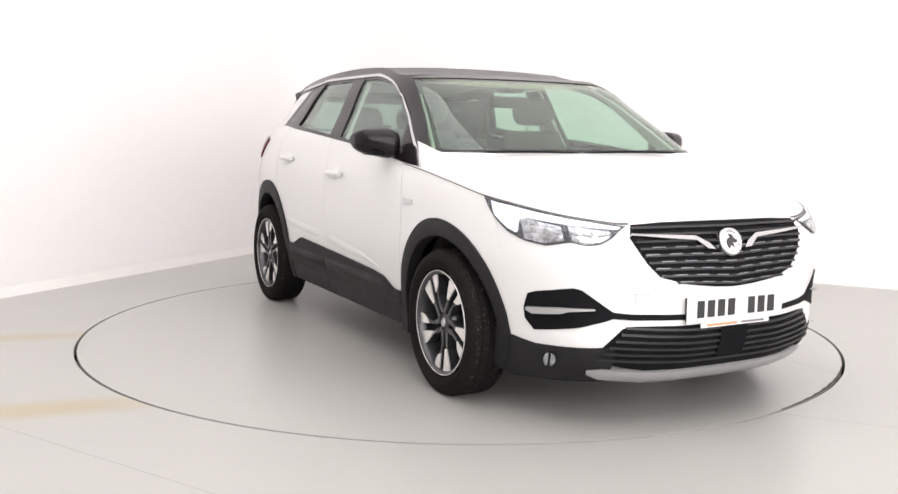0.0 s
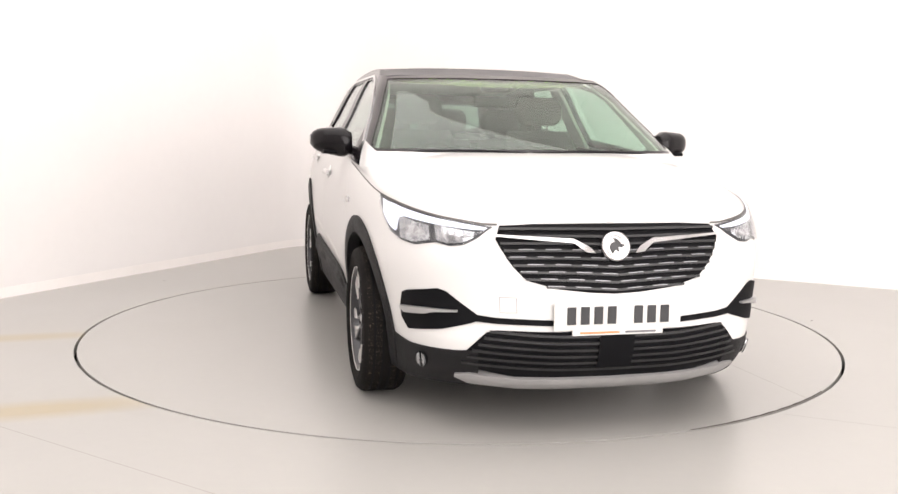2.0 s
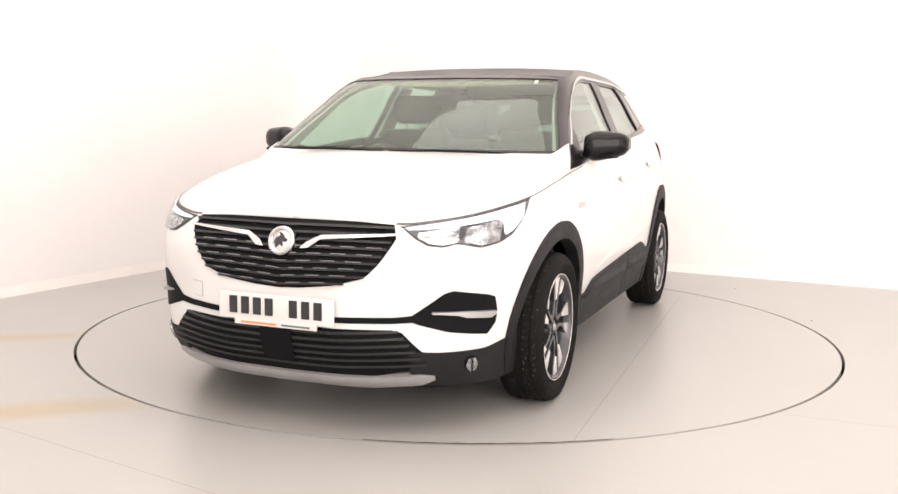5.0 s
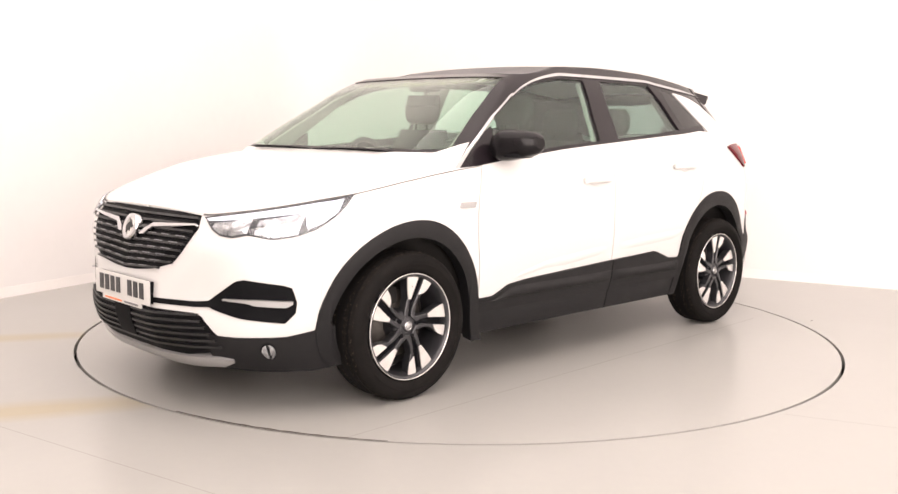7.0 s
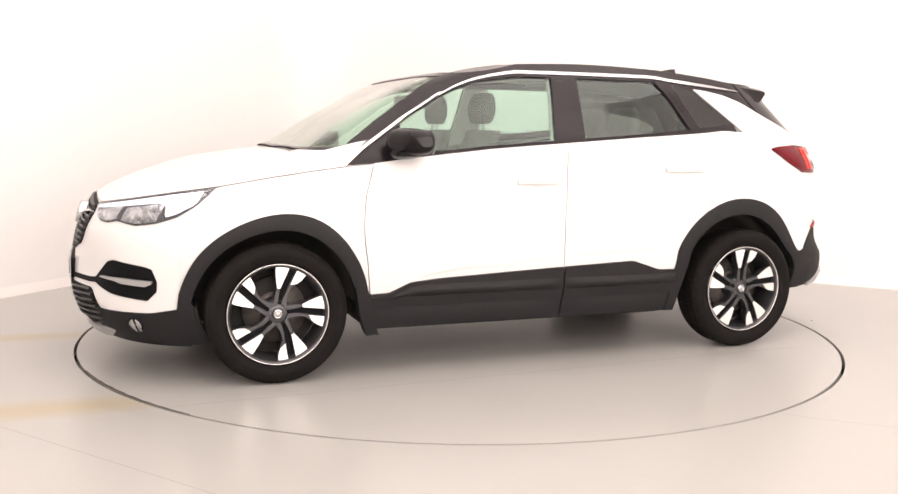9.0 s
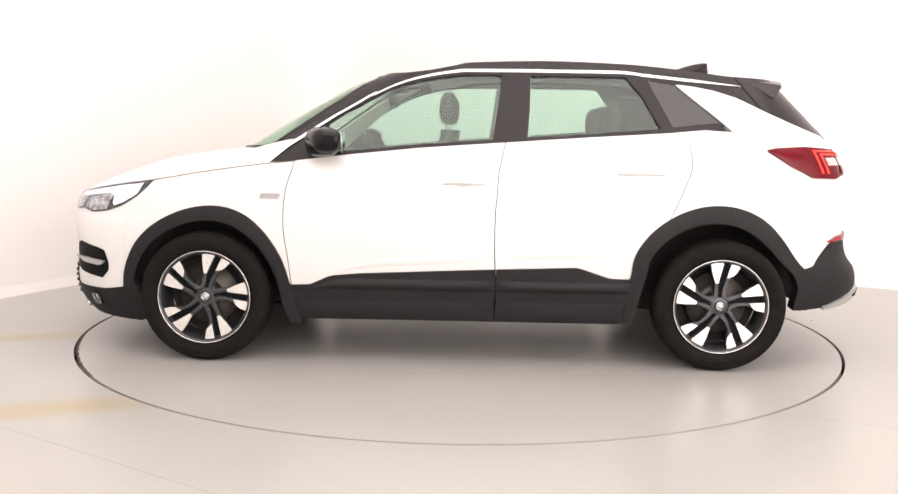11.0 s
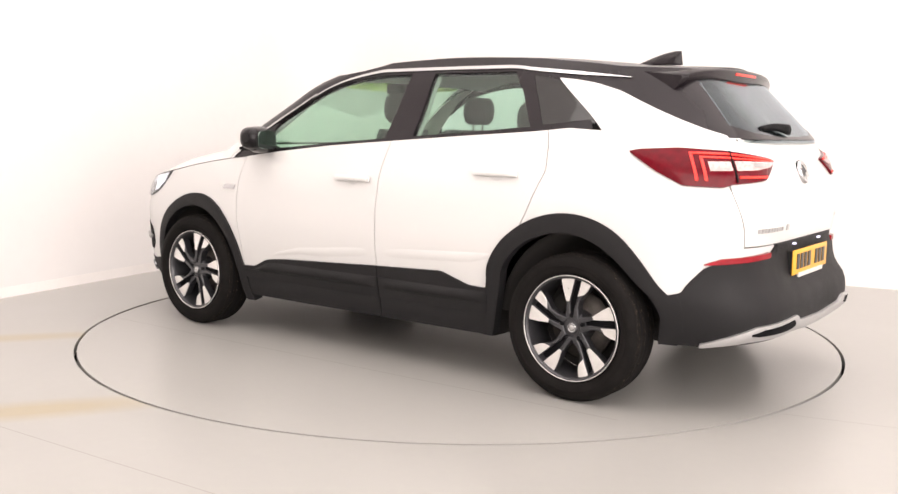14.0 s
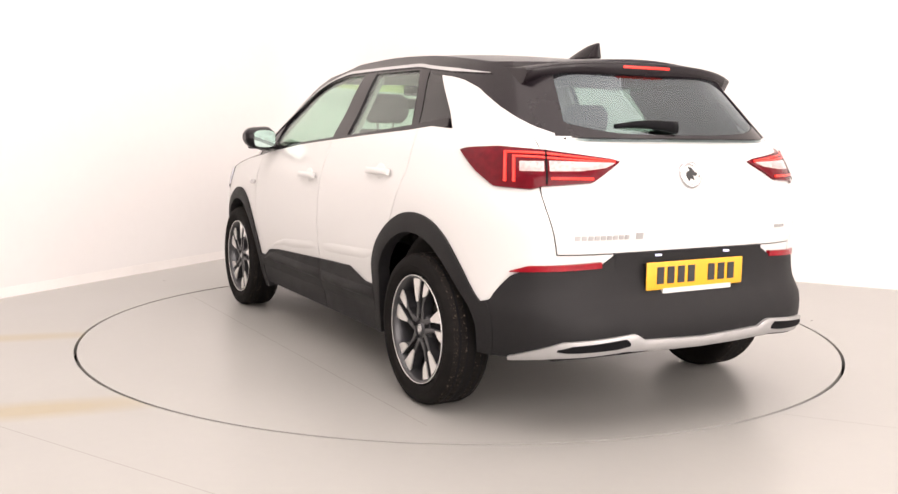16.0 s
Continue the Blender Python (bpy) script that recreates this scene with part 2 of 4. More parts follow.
def studio():
    # plan: left wall, rounded corner, right wall, then closed behind the camera
    d1, d2 = Vector((0.4213, 0.9069)).normalized(), Vector((0.8945, -0.4471)).normalized()
    corner = Vector((-1.58, 4.237))
    r = 0.7
    a, c = corner - d1 * r, corner + d2 * r
    left_end, right_end = corner - d1 * 15.0, corner + d2 * 10.0
    arc = [(1 - t) ** 2 * a + 2 * t * (1 - t) * corner + t * t * c for t in [i / 48 for i in range(49)]]
    path = [left_end] + arc + [right_end]
    # assumed height: the unseen ceiling is set high to even the wall light
    top = 8.0

    def strip(pts, thick, z0, z1, inward=0.0, cut=None):
        """A wall along pts; thickness to the outside, its face moved inward."""
        loops = []
        for i, p in enumerate(pts):
            q, w = pts[max(0, i - 1)], pts[min(len(pts) - 1, i + 1)]
            t = (w - q).normalized()
            n = Vector((t.y, -t.x))      # towards the room
            f, g = p + n * inward, p - n * thick
            loops.append([(f.x, f.y, z0), (g.x, g.y, z0), (g.x, g.y, z1), (f.x, f.y, z1)])
        return loft(loops if cut is None else loops[cut], smooth=False)
    half = len(path) // 2
    for name, pts in (("wall_west", slice(0, half + 1)), ("wall_north", slice(half, None))):
        w = part(name, strip(path, 0.2, -0.05, top, 0, pts), WALL)
        tagged(w, "plain off-white painted studio wall with a rounded corner", "wall", kind="structure")
    for name, pts in (("baseboard_west", slice(0, half + 1)), ("baseboard_north", slice(half, None))):
        w = part(name, strip(path, -0.001, 0.0, 0.075, 0.004, pts), SKIRT)
        tagged(w, "low white painted skirting board along the studio wall", "skirting board", kind="structure")
    # the closing walls behind the camera, unseen and assumed
    for name, p, q in (("wall_south", Vector((8.0, -9.6)), left_end), ("wall_east", right_end, Vector((8.0, -9.6)))):
        w = part(name, strip([p, q], 0.2, -0.05, top), WALL)
        tagged(w, "plain off-white painted studio wall", "wall", kind="structure")
    ce = part("ceiling", box(-9.5, 9.5, -10.5, 6.5, top, top + 0.15), CEIL)
    tagged(ce, "plain white ceiling, assumed, out of view", "ceiling", kind="structure")
    # floor with a round opening for the turntable
    n = 160
    inner = [((RING + 0.009) * math.cos(2 * math.pi * i / n), (RING + 0.009) * math.sin(2 * math.pi * i / n)) for i in range(n)]
    outer = []
    for x, y in inner:
        k = 12.0 / max(abs(x), abs(y))
        outer.append((x * k, y * k))
    v = [(x, y, 0) for x, y in inner] + [(x, y, 0) for x, y in outer] + [(x, y, -0.05) for x, y in inner]
    f = []
    for i in range(n):
        j = (i + 1) % n
        f += [(i, n + i, n + j, j), (i, j, 2 * n + j, 2 * n + i)]
    fl = part("floor", mesh_of("floor", v, f), FLOOR)
    tagged(fl, "smooth glossy grey-beige vinyl studio floor with faint ochre streaks", "floor", kind="structure")
    pit = part("turntable_pit", revolve([(0.02, -0.05), (RING + 0.3, -0.05)], 96), GAP)
    pit.matrix_world = pose(0, 0, -0.11, 90, 0, 0)
    tagged(pit, "dark grimy gap under the turntable rim", "floor gap", kind="structure")
    # faint welded seams in the vinyl
    for name, (x0, y0), (x1, y1) in (("floor_seam_1", (-1.86, -2.12), (-0.5, -2.98)), ("floor_seam_2", (1.43, -1.76), (2.6, -2.24))):
        d = Vector((x1 - x0, y1 - y0))
        nn = Vector((-d.y, d.x)).normalized() * 0.0022
        me = mesh_of(name, [(x0 - nn.x, y0 - nn.y, 0.0006), (x1 - nn.x, y1 - nn.y, 0.0006), (x1 + nn.x, y1 + nn.y, 0.0006), (x0 + nn.x, y0 + nn.y, 0.0006)], [(0, 1, 2, 3)])
        tagged(part(name, me, SEAM), "faint welded seam in the vinyl floor", "floor seam", kind="structure")


    # small dark chips trodden into the vinyl
    rng = random.Random(5)
    for i, (x, y, r) in enumerate(((-2.93, -.05, .010), (-2.35, 1.55, .008), (-1.95, -2.05, .007), (2.35, .35, .009), (2.75, -.55, .008), (-3.0, 1.1, .006), (2.2, 1.6, .007))):
        ring = [(x + r * rng.uniform(.5, 1.4) * math.cos(a * 1.047), y + r * rng.uniform(.3, .8) * math.sin(a * 1.047)) for a in range(6)]
        chip = part("floor_chip_%d" % (i + 1), loft([[(u, w, -.001) for u, w in ring], [(x + (u - x) * .7, y + (w - y) * .7, .003) for u, w in ring]], smooth=False), GAP)
        tagged(chip, "small dark chip on the vinyl floor", "floor chip", kind="structure")


SEAM = mat("seam_weld", (0.27, 0.255, 0.235), 0.5, grain=0.1, scale=20)
studio()


def make_turntable():
    root = tagged(new("turntable"), "round flush car turntable covered in grey-beige vinyl", "turntable")
    rim = RING - 0.008
    disc = part("disc", revolve([(0.001, 0.0), (rim - 0.3, 0.0), (rim, 0.0), (rim, -0.04), (rim - 0.05, -0.04)], 160), DISC, root)
    for v in disc.data.vertices:
        v.co = (v.co.x, -v.co.z, v.co.y)
    disc.data.flip_normals()
    for p in disc.data.polygons:
        p.use_smooth = False
    # a chipped, grimy length of rim and a scuff line across the vinyl
    loops = []
    for i in range(25):
        a = radians(-82 + 26 * i / 24)
        w = 0.004 + 0.010 * math.sin(math.pi * i / 24) * (0.6 + 0.4 * math.sin(i * 2.3))
        loops.append([((rim - w) * math.cos(a), (rim - w) * math.sin(a), 0.0008), ((rim + 0.003) * math.cos(a), (rim + 0.003) * math.sin(a), 0.0008)])
    part("chipped_rim", loft(loops, closed=False, caps=False), GAP, root, "dark chipped edge of the vinyl")
    # a seam in the disc's vinyl
    d = Vector((1.10 - 1.19, -1.88 - .53)).normalized()
    n = Vector((-d.y, d.x)) * .0022
    a, b = Vector((1.23, 1.6)), Vector((1.10, -1.93))
    part("vinyl_seam", mesh_of("seam", [(a.x - n.x, a.y - n.y, .0006), (b.x - n.x, b.y - n.y, .0006), (b.x + n.x, b.y + n.y, .0006), (a.x + n.x, a.y + n.y, .0006)], [(0, 1, 2, 3)]), SEAM, root, "faint welded seam")
    return root


turntable = make_turntable()


# ---- the car's two surfaces ----
class Surf:
    """The plan outline of the body as a superellipse at every height. s runs along it from the side's middle: + to the nose, - to the tail."""

    def __init__(self, front, rear, wide, af, ar, w, nf, nr, bow=((0, 0), (1, 0))):
        self.front, self.rear, self.wide, self.n, self.bow = front, rear, wide, (nf, nr), bow
        self.tab = [[], []]
        for k, a, n in ((0, af, nf), (1, ar, nr)):
            s, last = 0.0, (0.0, w)
            for i in range(401):
                v = i / 400
                th = math.pi / 2 * v**3 / (v**3 + (1 - v) ** 3)
                p = (a * math.sin(th) ** (2 / n), w * max(0, math.cos(th)) ** (2 / n)) if i < 400 else (a, 0)
                s += math.dist(p, last)
                last = p
                self.tab[k].append((s, th))
        self.smax, self.smin = self.tab[0][-1][0], -self.tab[1][-1][0]

    def at(self, s, z):
        k = 0 if s >= 0 else 1
        t, a = self.tab[k], min(abs(s), self.tab[k][-1][0])
        lo, hi = 0, 400
        while hi - lo > 1:
            m = (lo + hi) // 2
            if t[m][0] <= a:
                lo = m
            else:
                hi = m
        d = t[hi][0] - t[lo][0]
        th = t[lo][1] + (t[hi][1] - t[lo][1]) * (a - t[lo][0]) / d
        far = lerp(self.front, z) if k == 0 else lerp(self.rear, z)
        side = max(0, math.cos(th)) ** (2 / self.n[k])
        pull = lerp(self.bow, z) * math.sin(math.pi * (side - .25) / .75) ** 1.5 if k == 0 and .25 < side < 1 else 0
        return Vector((far * math.sin(th) ** (2 / self.n[k]) - pull, lerp(self.wide, z) * side, z))


def soften(tab, step=0.02):
    """The table resampled through a smooth curve."""
    n = round((tab[-1][0] - tab[0][0]) / step)
    return [(tab[0][0] + i * step, smooth_lerp(tab, tab[0][0] + i * step)) for i in range(n + 1)]


BODY = Surf(soften([(.14, 2.07), (.22, 2.17), (.30, 2.23), (.42, 2.262), (.6, 2.25), (.7, 2.225), (.8, 2.175), (.9, 2.105), (1.0, 2.02), (1.1, 1.93)]),
            soften([(.14, -2.0), (.2, -2.06), (.3, -2.12), (.43, -2.16), (.50, -2.15), (.57, -2.098), (.62, -2.082), (.7, -2.075), (.85, -2.092), (1.0, -2.066), (1.15, -2.0), (1.3, -1.92)]),
            soften([(.14, .84), (.3, .872), (.45, .897), (.6, .917), (.7, .923), (.85, .918), (.95, .908), (1.05, .882), (1.15, .85), (1.3, .765), (1.5, .67)]), 2.25, 2.15, .91, 4.8, 5.6, soften([(.14, .03), (.3, .038), (.5, .065), (.62, .048), (.74, .010), (.82, 0), (1.1, 0)]))
CABIN = Surf(soften([(.94, 1.43), (1.10, 1.22), (1.26, .97), (1.37, .78), (1.48, .58), (1.56, .30), (1.6, .1), (1.66, 0.02)]),
             soften([(.94, -2.12), (1.15, -2.03), (1.3, -1.91), (1.45, -1.77), (1.55, -1.68), (1.6, -1.6)]),
             soften([(.94, .90), (1.05, .87), (1.2, .808), (1.3, .755), (1.45, .685), (1.52, .645), (1.6, .58)]), 1.0, 1.9, .77, 8, 5)


def place(surf, mode, q, z):
    """A point of a surface: mode L or R with s, or F and B with the signed way from the nose's or tail's middle (+ left)."""
    if mode in "LR":
        p = surf.at(q, z)
        return p if mode == "L" else Vector((p.x, -p.y, p.z))
    p = surf.at(surf.smax - abs(q) if mode == "F" else surf.smin + abs(q), z)
    return p if q >= 0 else Vector((p.x, -p.y, p.z))


def outward(surf, mode, q, z):
    e = 0.012
    a = place(surf, mode, q + e, z) - place(surf, mode, q - e, z)
    b = place(surf, mode, q, z + e) - place(surf, mode, q, z - e)
    n = a.cross(b).normalized()
    p = place(surf, mode, q, z)
    return n if n.dot(Vector((p.x * 0.4, p.y, 0.15))) > 0 else -n


def fun(c):
    if callable(c):
        return c
    if isinstance(c, (int, float)):
        return lambda s: c
    tab = sorted(c)
    return lambda s: lerp(tab, s)


def patch(surf, mode, q0, q1, lo, hi, off=0.0, thick=0.02, step=0.03, zstep=0.05, puff=0.0, lean=0.0, z0=0.0, ends=None):
    """A panel of the surface between two curves of height, with its thickness. puff: how far its middle swells."""
    lo, hi = fun(lo), fun(hi)
    nq = max(2, math.ceil((q1 - q0) / step))
    qs = [q0 + (q1 - q0) * i / nq for i in range(nq + 1)]
    key = abs if mode in "FB" else (lambda x: x)
    nz = max(1, math.ceil(max(hi(key(q)) - lo(key(q)) for q in qs) / zstep))
    v, f, sm = [], [], []
    m = nz + 1
    inner = []
    def bent(q, z):
        if ends is None:
            return q + lean * (z - z0)
        a, b = ends[0](z), ends[1](z)
        return a + (b - a) * (q - q0) / (q1 - q0)
    for i, q in enumerate(qs):
        a, b = lo(key(q)), hi(key(q))
        if ends:
            for _ in range(4):
                a, b = lo(key(bent(q, a))), hi(key(bent(q, b)))
        b = max(b, a + 1e-4)
        for j in range(m):
            z = a + (b - a) * j / nz
            n = outward(surf, mode, bent(q, z), z)
            p = place(surf, mode, bent(q, z), z)
            bulge = puff * (1 - (2 * j / nz - 1) ** 2) * (1 - (2 * i / nq - 1) ** 4) if puff else 0
            v.append(p + n * (off + bulge))
            inner.append(p + n * (off - thick))
    cnt = len(v)
    v += inner
    for i in range(nq):
        for j in range(nz):
            k = i * m + j
            f.append((k, k + m, k + m + 1, k + 1))
            sm.append(True)
            f.append((cnt + k, cnt + k + 1, cnt + k + m + 1, cnt + k + m))
            sm.append(True)
    ring = [i * m for i in range(nq + 1)] + [nq * m + j for j in range(1, m)] + [i * m + nz for i in range(nq - 1, -1, -1)] + [j for j in range(nz - 1, 0, -1)]
    base = len(v)
    v += [v[k] for k in ring] + [v[cnt + k] for k in ring]
    r = len(ring)
    for k in range(r):
        j = (k + 1) % r
        f.append((base + k, base + r + k, base + r + j, base + j))
        sm.append(False)
    me = mesh_of("panel", v, f, sm)
    p, n = Vector(v[(nq // 2) * m + nz // 2]), outward(surf, mode, qs[nq // 2], (lo(key(qs[nq // 2])) + hi(key(qs[nq // 2]))) / 2)
    if me.polygons[(nq // 2 * nz + nz // 2) * 2].normal.dot(n) < 0:
        me.flip_normals()
    return me


def cap(edge, crown, power=2.5, nv=20, drop=0.0, thick=0.02):
    """A bonnet or roof: strips across the car between edge points and their mirror images, arched by crown(x)."""
    loops = []
    for p in edge:
        row = []
        for j in range(nv + 1):
            u = -1 + 2 * j / nv
            row.append(Vector((p.x, p.y * u, p.z - drop + crown(p.x) * (1 - abs(u) ** power))))
        loops.append(row)
    bm = loft(loops, closed=False, caps=False)
    up = sum((f.normal.z for f in bm.faces), 0.0)
    if up < 0:
        bmesh.ops.reverse_faces(bm, faces=bm.faces[:])
    if thick:
        bmesh.ops.solidify(bm, geom=bm.faces[:], thickness=thick)
    return bm


def arch(cx, cz, rx, rz, floor_z):
    return lambda s: cz + rz * math.sqrt(max(0, 1 - ((s - cx) / rx) ** 2)) if abs(s - cx) < rx else floor_z


# heights along the side
SHOULDER = [(-2.3, 1.19), (-1.99, 1.215), (-1.75, 1.22), (-1.36, 1.24), (-1.15, 1.222), (-.7, 1.195), (-.22, 1.163), (.27, 1.13), (.71, 1.09), (1.0, 1.055),
            (1.16, 1.04), (1.32, 1.02), (1.52, .99), (1.74, .95), (1.92, .925), (2.17, .885), (2.37, .858), (2.87, .856)]
SILL_TOP = [(-.95, .47), (-.76, .475), (-.60, .53), (-.1, .51), (.53, .48), (.68, .465), (.79, .415), (.95, .41)]
SILL_BOTTOM = 0.235
ARCH_F = arch(1.352, .33, .465, .49, .35)
ARCH_R = arch(-1.338, .33, .492, .53, .35)
HOLE_F = arch(1.350, .33, .400, .412, .2)
HOLE_R = arch(-1.333, .33, .415, .440, .2)
REAR_CLAD = [(-2.90, .735), (-2.42, .735), (-2.36, .697), (-2.04, .678), (-1.985, .655), (-1.86, .548), (-1.77, .53), (-1.6, .52)]


def lower_edge(s):
    """Where the white panels end and the grey plastic begins."""
    z = lerp(SILL_TOP, s) - 0.03
    if s > 1.70:
        z = 0.34
    if s < -1.70:
        z = lerp(REAR_CLAD, s) - 0.02
    return max(z, ARCH_F(s) - 0.03 if s > 0 else ARCH_R(s) - 0.03)


car = tagged(new("car"), "white compact SUV with black roof, grey cladding and alloy wheels", "car")


def both(name, make, material, label="", parent=car):
    """The same part on the left and the right."""
    return [part(name, make(m), material, parent, label) for m in "LR"]


def build_panels():
    # a dark inner shell shows in the panel gaps, coloured to their shaded tone
    for m in "LR":
        part("inner_shell", patch(BODY, m, -2.76, 2.86, lambda s: max(.37 if abs(s) > 1.7 else .30, ARCH_F(s) if s > 0 else ARCH_R(s)), lambda s: lerp(SHOULDER, s) - .03, -.028, .012, .04, .08), GAP_GREY, car, "grey backing that shows in the gaps between the outer panels")
    g = 0.0024
    top = lambda s: lerp(SHOULDER, s)
    gap_f = fun([(.41, .885), (.57, .905), (.73, .942), (.91, .98), (1.05, .992), (1.1, .995)])
    gap_b = fun([(.3, -.172), (.8, -.172), (1.02, -.19), (1.16, -.23), (1.2, -.24)])
    gap_r = fun([(.60, -1.04), (.79, -1.09), (.92, -1.15), (1.05, -1.225), (1.15, -1.245), (1.24, -1.24)])
    gap_t = fun([(.74, -2.17), (.83, -2.145), (.90, -2.12), (1.0, -2.085), (1.14, -2.10), (1.22, -2.04)])
    wing_end = lambda z: 1.80
    move = lambda f, d: (lambda z: f(z) + d)
    both("front_wing", lambda m: patch(BODY, m, .94, 1.80, lower_edge, top, 0, .02, .02, .04, ends=(move(gap_f, g), wing_end)), WHITE, "white front wing")
    both("front_door", lambda m: patch(BODY, m, -.175, .94, lower_edge, top, 0, .02, .03, .035, ends=(move(gap_b, g), move(gap_f, -g))), WHITE, "white front door")
    both("rear_door", lambda m: patch(BODY, m, -1.16, -.175, lower_edge, top, 0, .02, .02, .035, ends=(move(gap_r, g), move(gap_b, -g))), WHITE, "white rear door")
    both("rear_quarter_panel", lambda m: patch(BODY, m, -2.11, -1.16, lower_edge, lambda s: max(top(s), 1.2), 0, .02, .02, .04, ends=(move(gap_t, g), move(gap_r, -g))), WHITE, "white rear quarter panel")
    # a grey strip on the surface drawn for the bonnet gap
    both("bonnet_seal", lambda m: patch(BODY, m, .99, 2.42, lambda s: top(s) - (.003 if s < 1.76 else .006), lambda s: top(s) + .0015, .0015, .006, .03, .02), GAP_GREY, "dark strip drawn as the shut line under the bonnet edge")
    f_end = BODY.smax - 1.80
    part("front_bumper", patch(BODY, "F", -f_end + .0008, f_end - .0008, lambda q: .34, lambda q: top(BODY.smax - q), 0, .02, .03, .04), WHITE, car, "white front bumper")
    r_end = -BODY.smin - 2.11
    part("tailgate", patch(BODY, "B", -r_end, r_end, .745, 1.205, 0, .02, .03, .04, ends=(lambda z: BODY.smin * -1 * -1 - gap_t(z) + g, lambda z: -BODY.smin + gap_t(z) - g)), WHITE, car, "white tailgate")
    part("rear_bumper", patch(BODY, "B", -r_end - .0, r_end + .0, lambda q: .67, .738, -.004, .02, .03, .04), WHITE, car, "white upper edge of the rear bumper")
    # white panel behind the quarter window
    both("rear_pillar_panel", lambda m: patch(CABIN, m, -1.86, -1.20, [(-1.20, 1.47), (-1.28, 1.343), (-1.328, 1.262), (-1.35, 1.2), (-1.86, 1.17)],
         [(-1.20, 1.474), (-1.30, 1.463), (-1.40, 1.444), (-1.50, 1.408), (-1.62, 1.326), (-1.70, 1.280), (-1.78, 1.240), (-1.86, 1.212)], .006, .03, .02, .04), WHITE, "white rear pillar")


def bonnet_edge():
    return [BODY.at(s, lerp(SHOULDER, s) + .001) for s in [.80 + (BODY.smax - .80) * (i / 60) for i in range(61)]]


def roof_line(s):
    return smooth_lerp([(-2.5, 1.515), (-1.9, 1.515), (-1.6, 1.522), (-1.36, 1.548), (-1.0, 1.581), (-.5, 1.594), (-.2, 1.588), (0, 1.580), (.2, 1.567), (.4, 1.549), (.6, 1.530), (.8, 1.520), (.95, 1.524), (1.2, 1.533), (1.66, 1.537), (2.0, 1.537)], s)


def build_top():
    crown = lambda x: smooth_lerp([(.8, -.02), (1.0, .04), (1.12, .092), (1.2, .10), (1.6, .115), (1.8, .088), (2.0, .048), (2.1, .022), (2.18, 0.0)], x)
    part("bonnet", cap(bonnet_edge(), crown, 4.5, 36), WHITE, car, "white bonnet")
    edge = []
    s = CABIN.smin + .28
    while s < CABIN.smax:
        p = CABIN.at(s, roof_line(s))
        edge.append(p)
        s += .03
    edge.append(CABIN.at(CABIN.smax, roof_line(CABIN.smax)))
    edge = [p for i, p in enumerate(edge) if i == 0 or p.x > edge[i - 1].x + .001]
    rc = lambda x: smooth_lerp([(-2.0, .02), (-1.6, .030), (-1.2, .028), (-.5, .022), (0, .018), (.2, .013), (.3, .008), (.4, .0)], x)
    part("roof", cap(edge, rc, 2.4, 28), ROOFBLACK, car, "gloss black roof")
    part("headliner", cap([Vector((p.x, p.y - .04, p.z)) for p in edge if p.x < .25 and p.y > .1], rc, 2.4, 12, .05, 0), HEADLINER, car, "pale headliner")


WIN_TOP = [(-1.30, 1.455), (-1.02, 1.505), (-.9, 1.515), (-.37, 1.517), (0.0, 1.516), (.15, 1.509), (.30, 1.497), (.46, 1.474), (.58, 1.435), (.66, 1.375), (.71, 1.285), (.745, 1.17), (.765, 1.06)]
BELT = [(-1.36, 1.275), (-1.0, 1.235), (-.62, 1.20), (-.18, 1.168), (.15, 1.14), (.5, 1.10), (.75, 1.06), (.82, 1.04)]


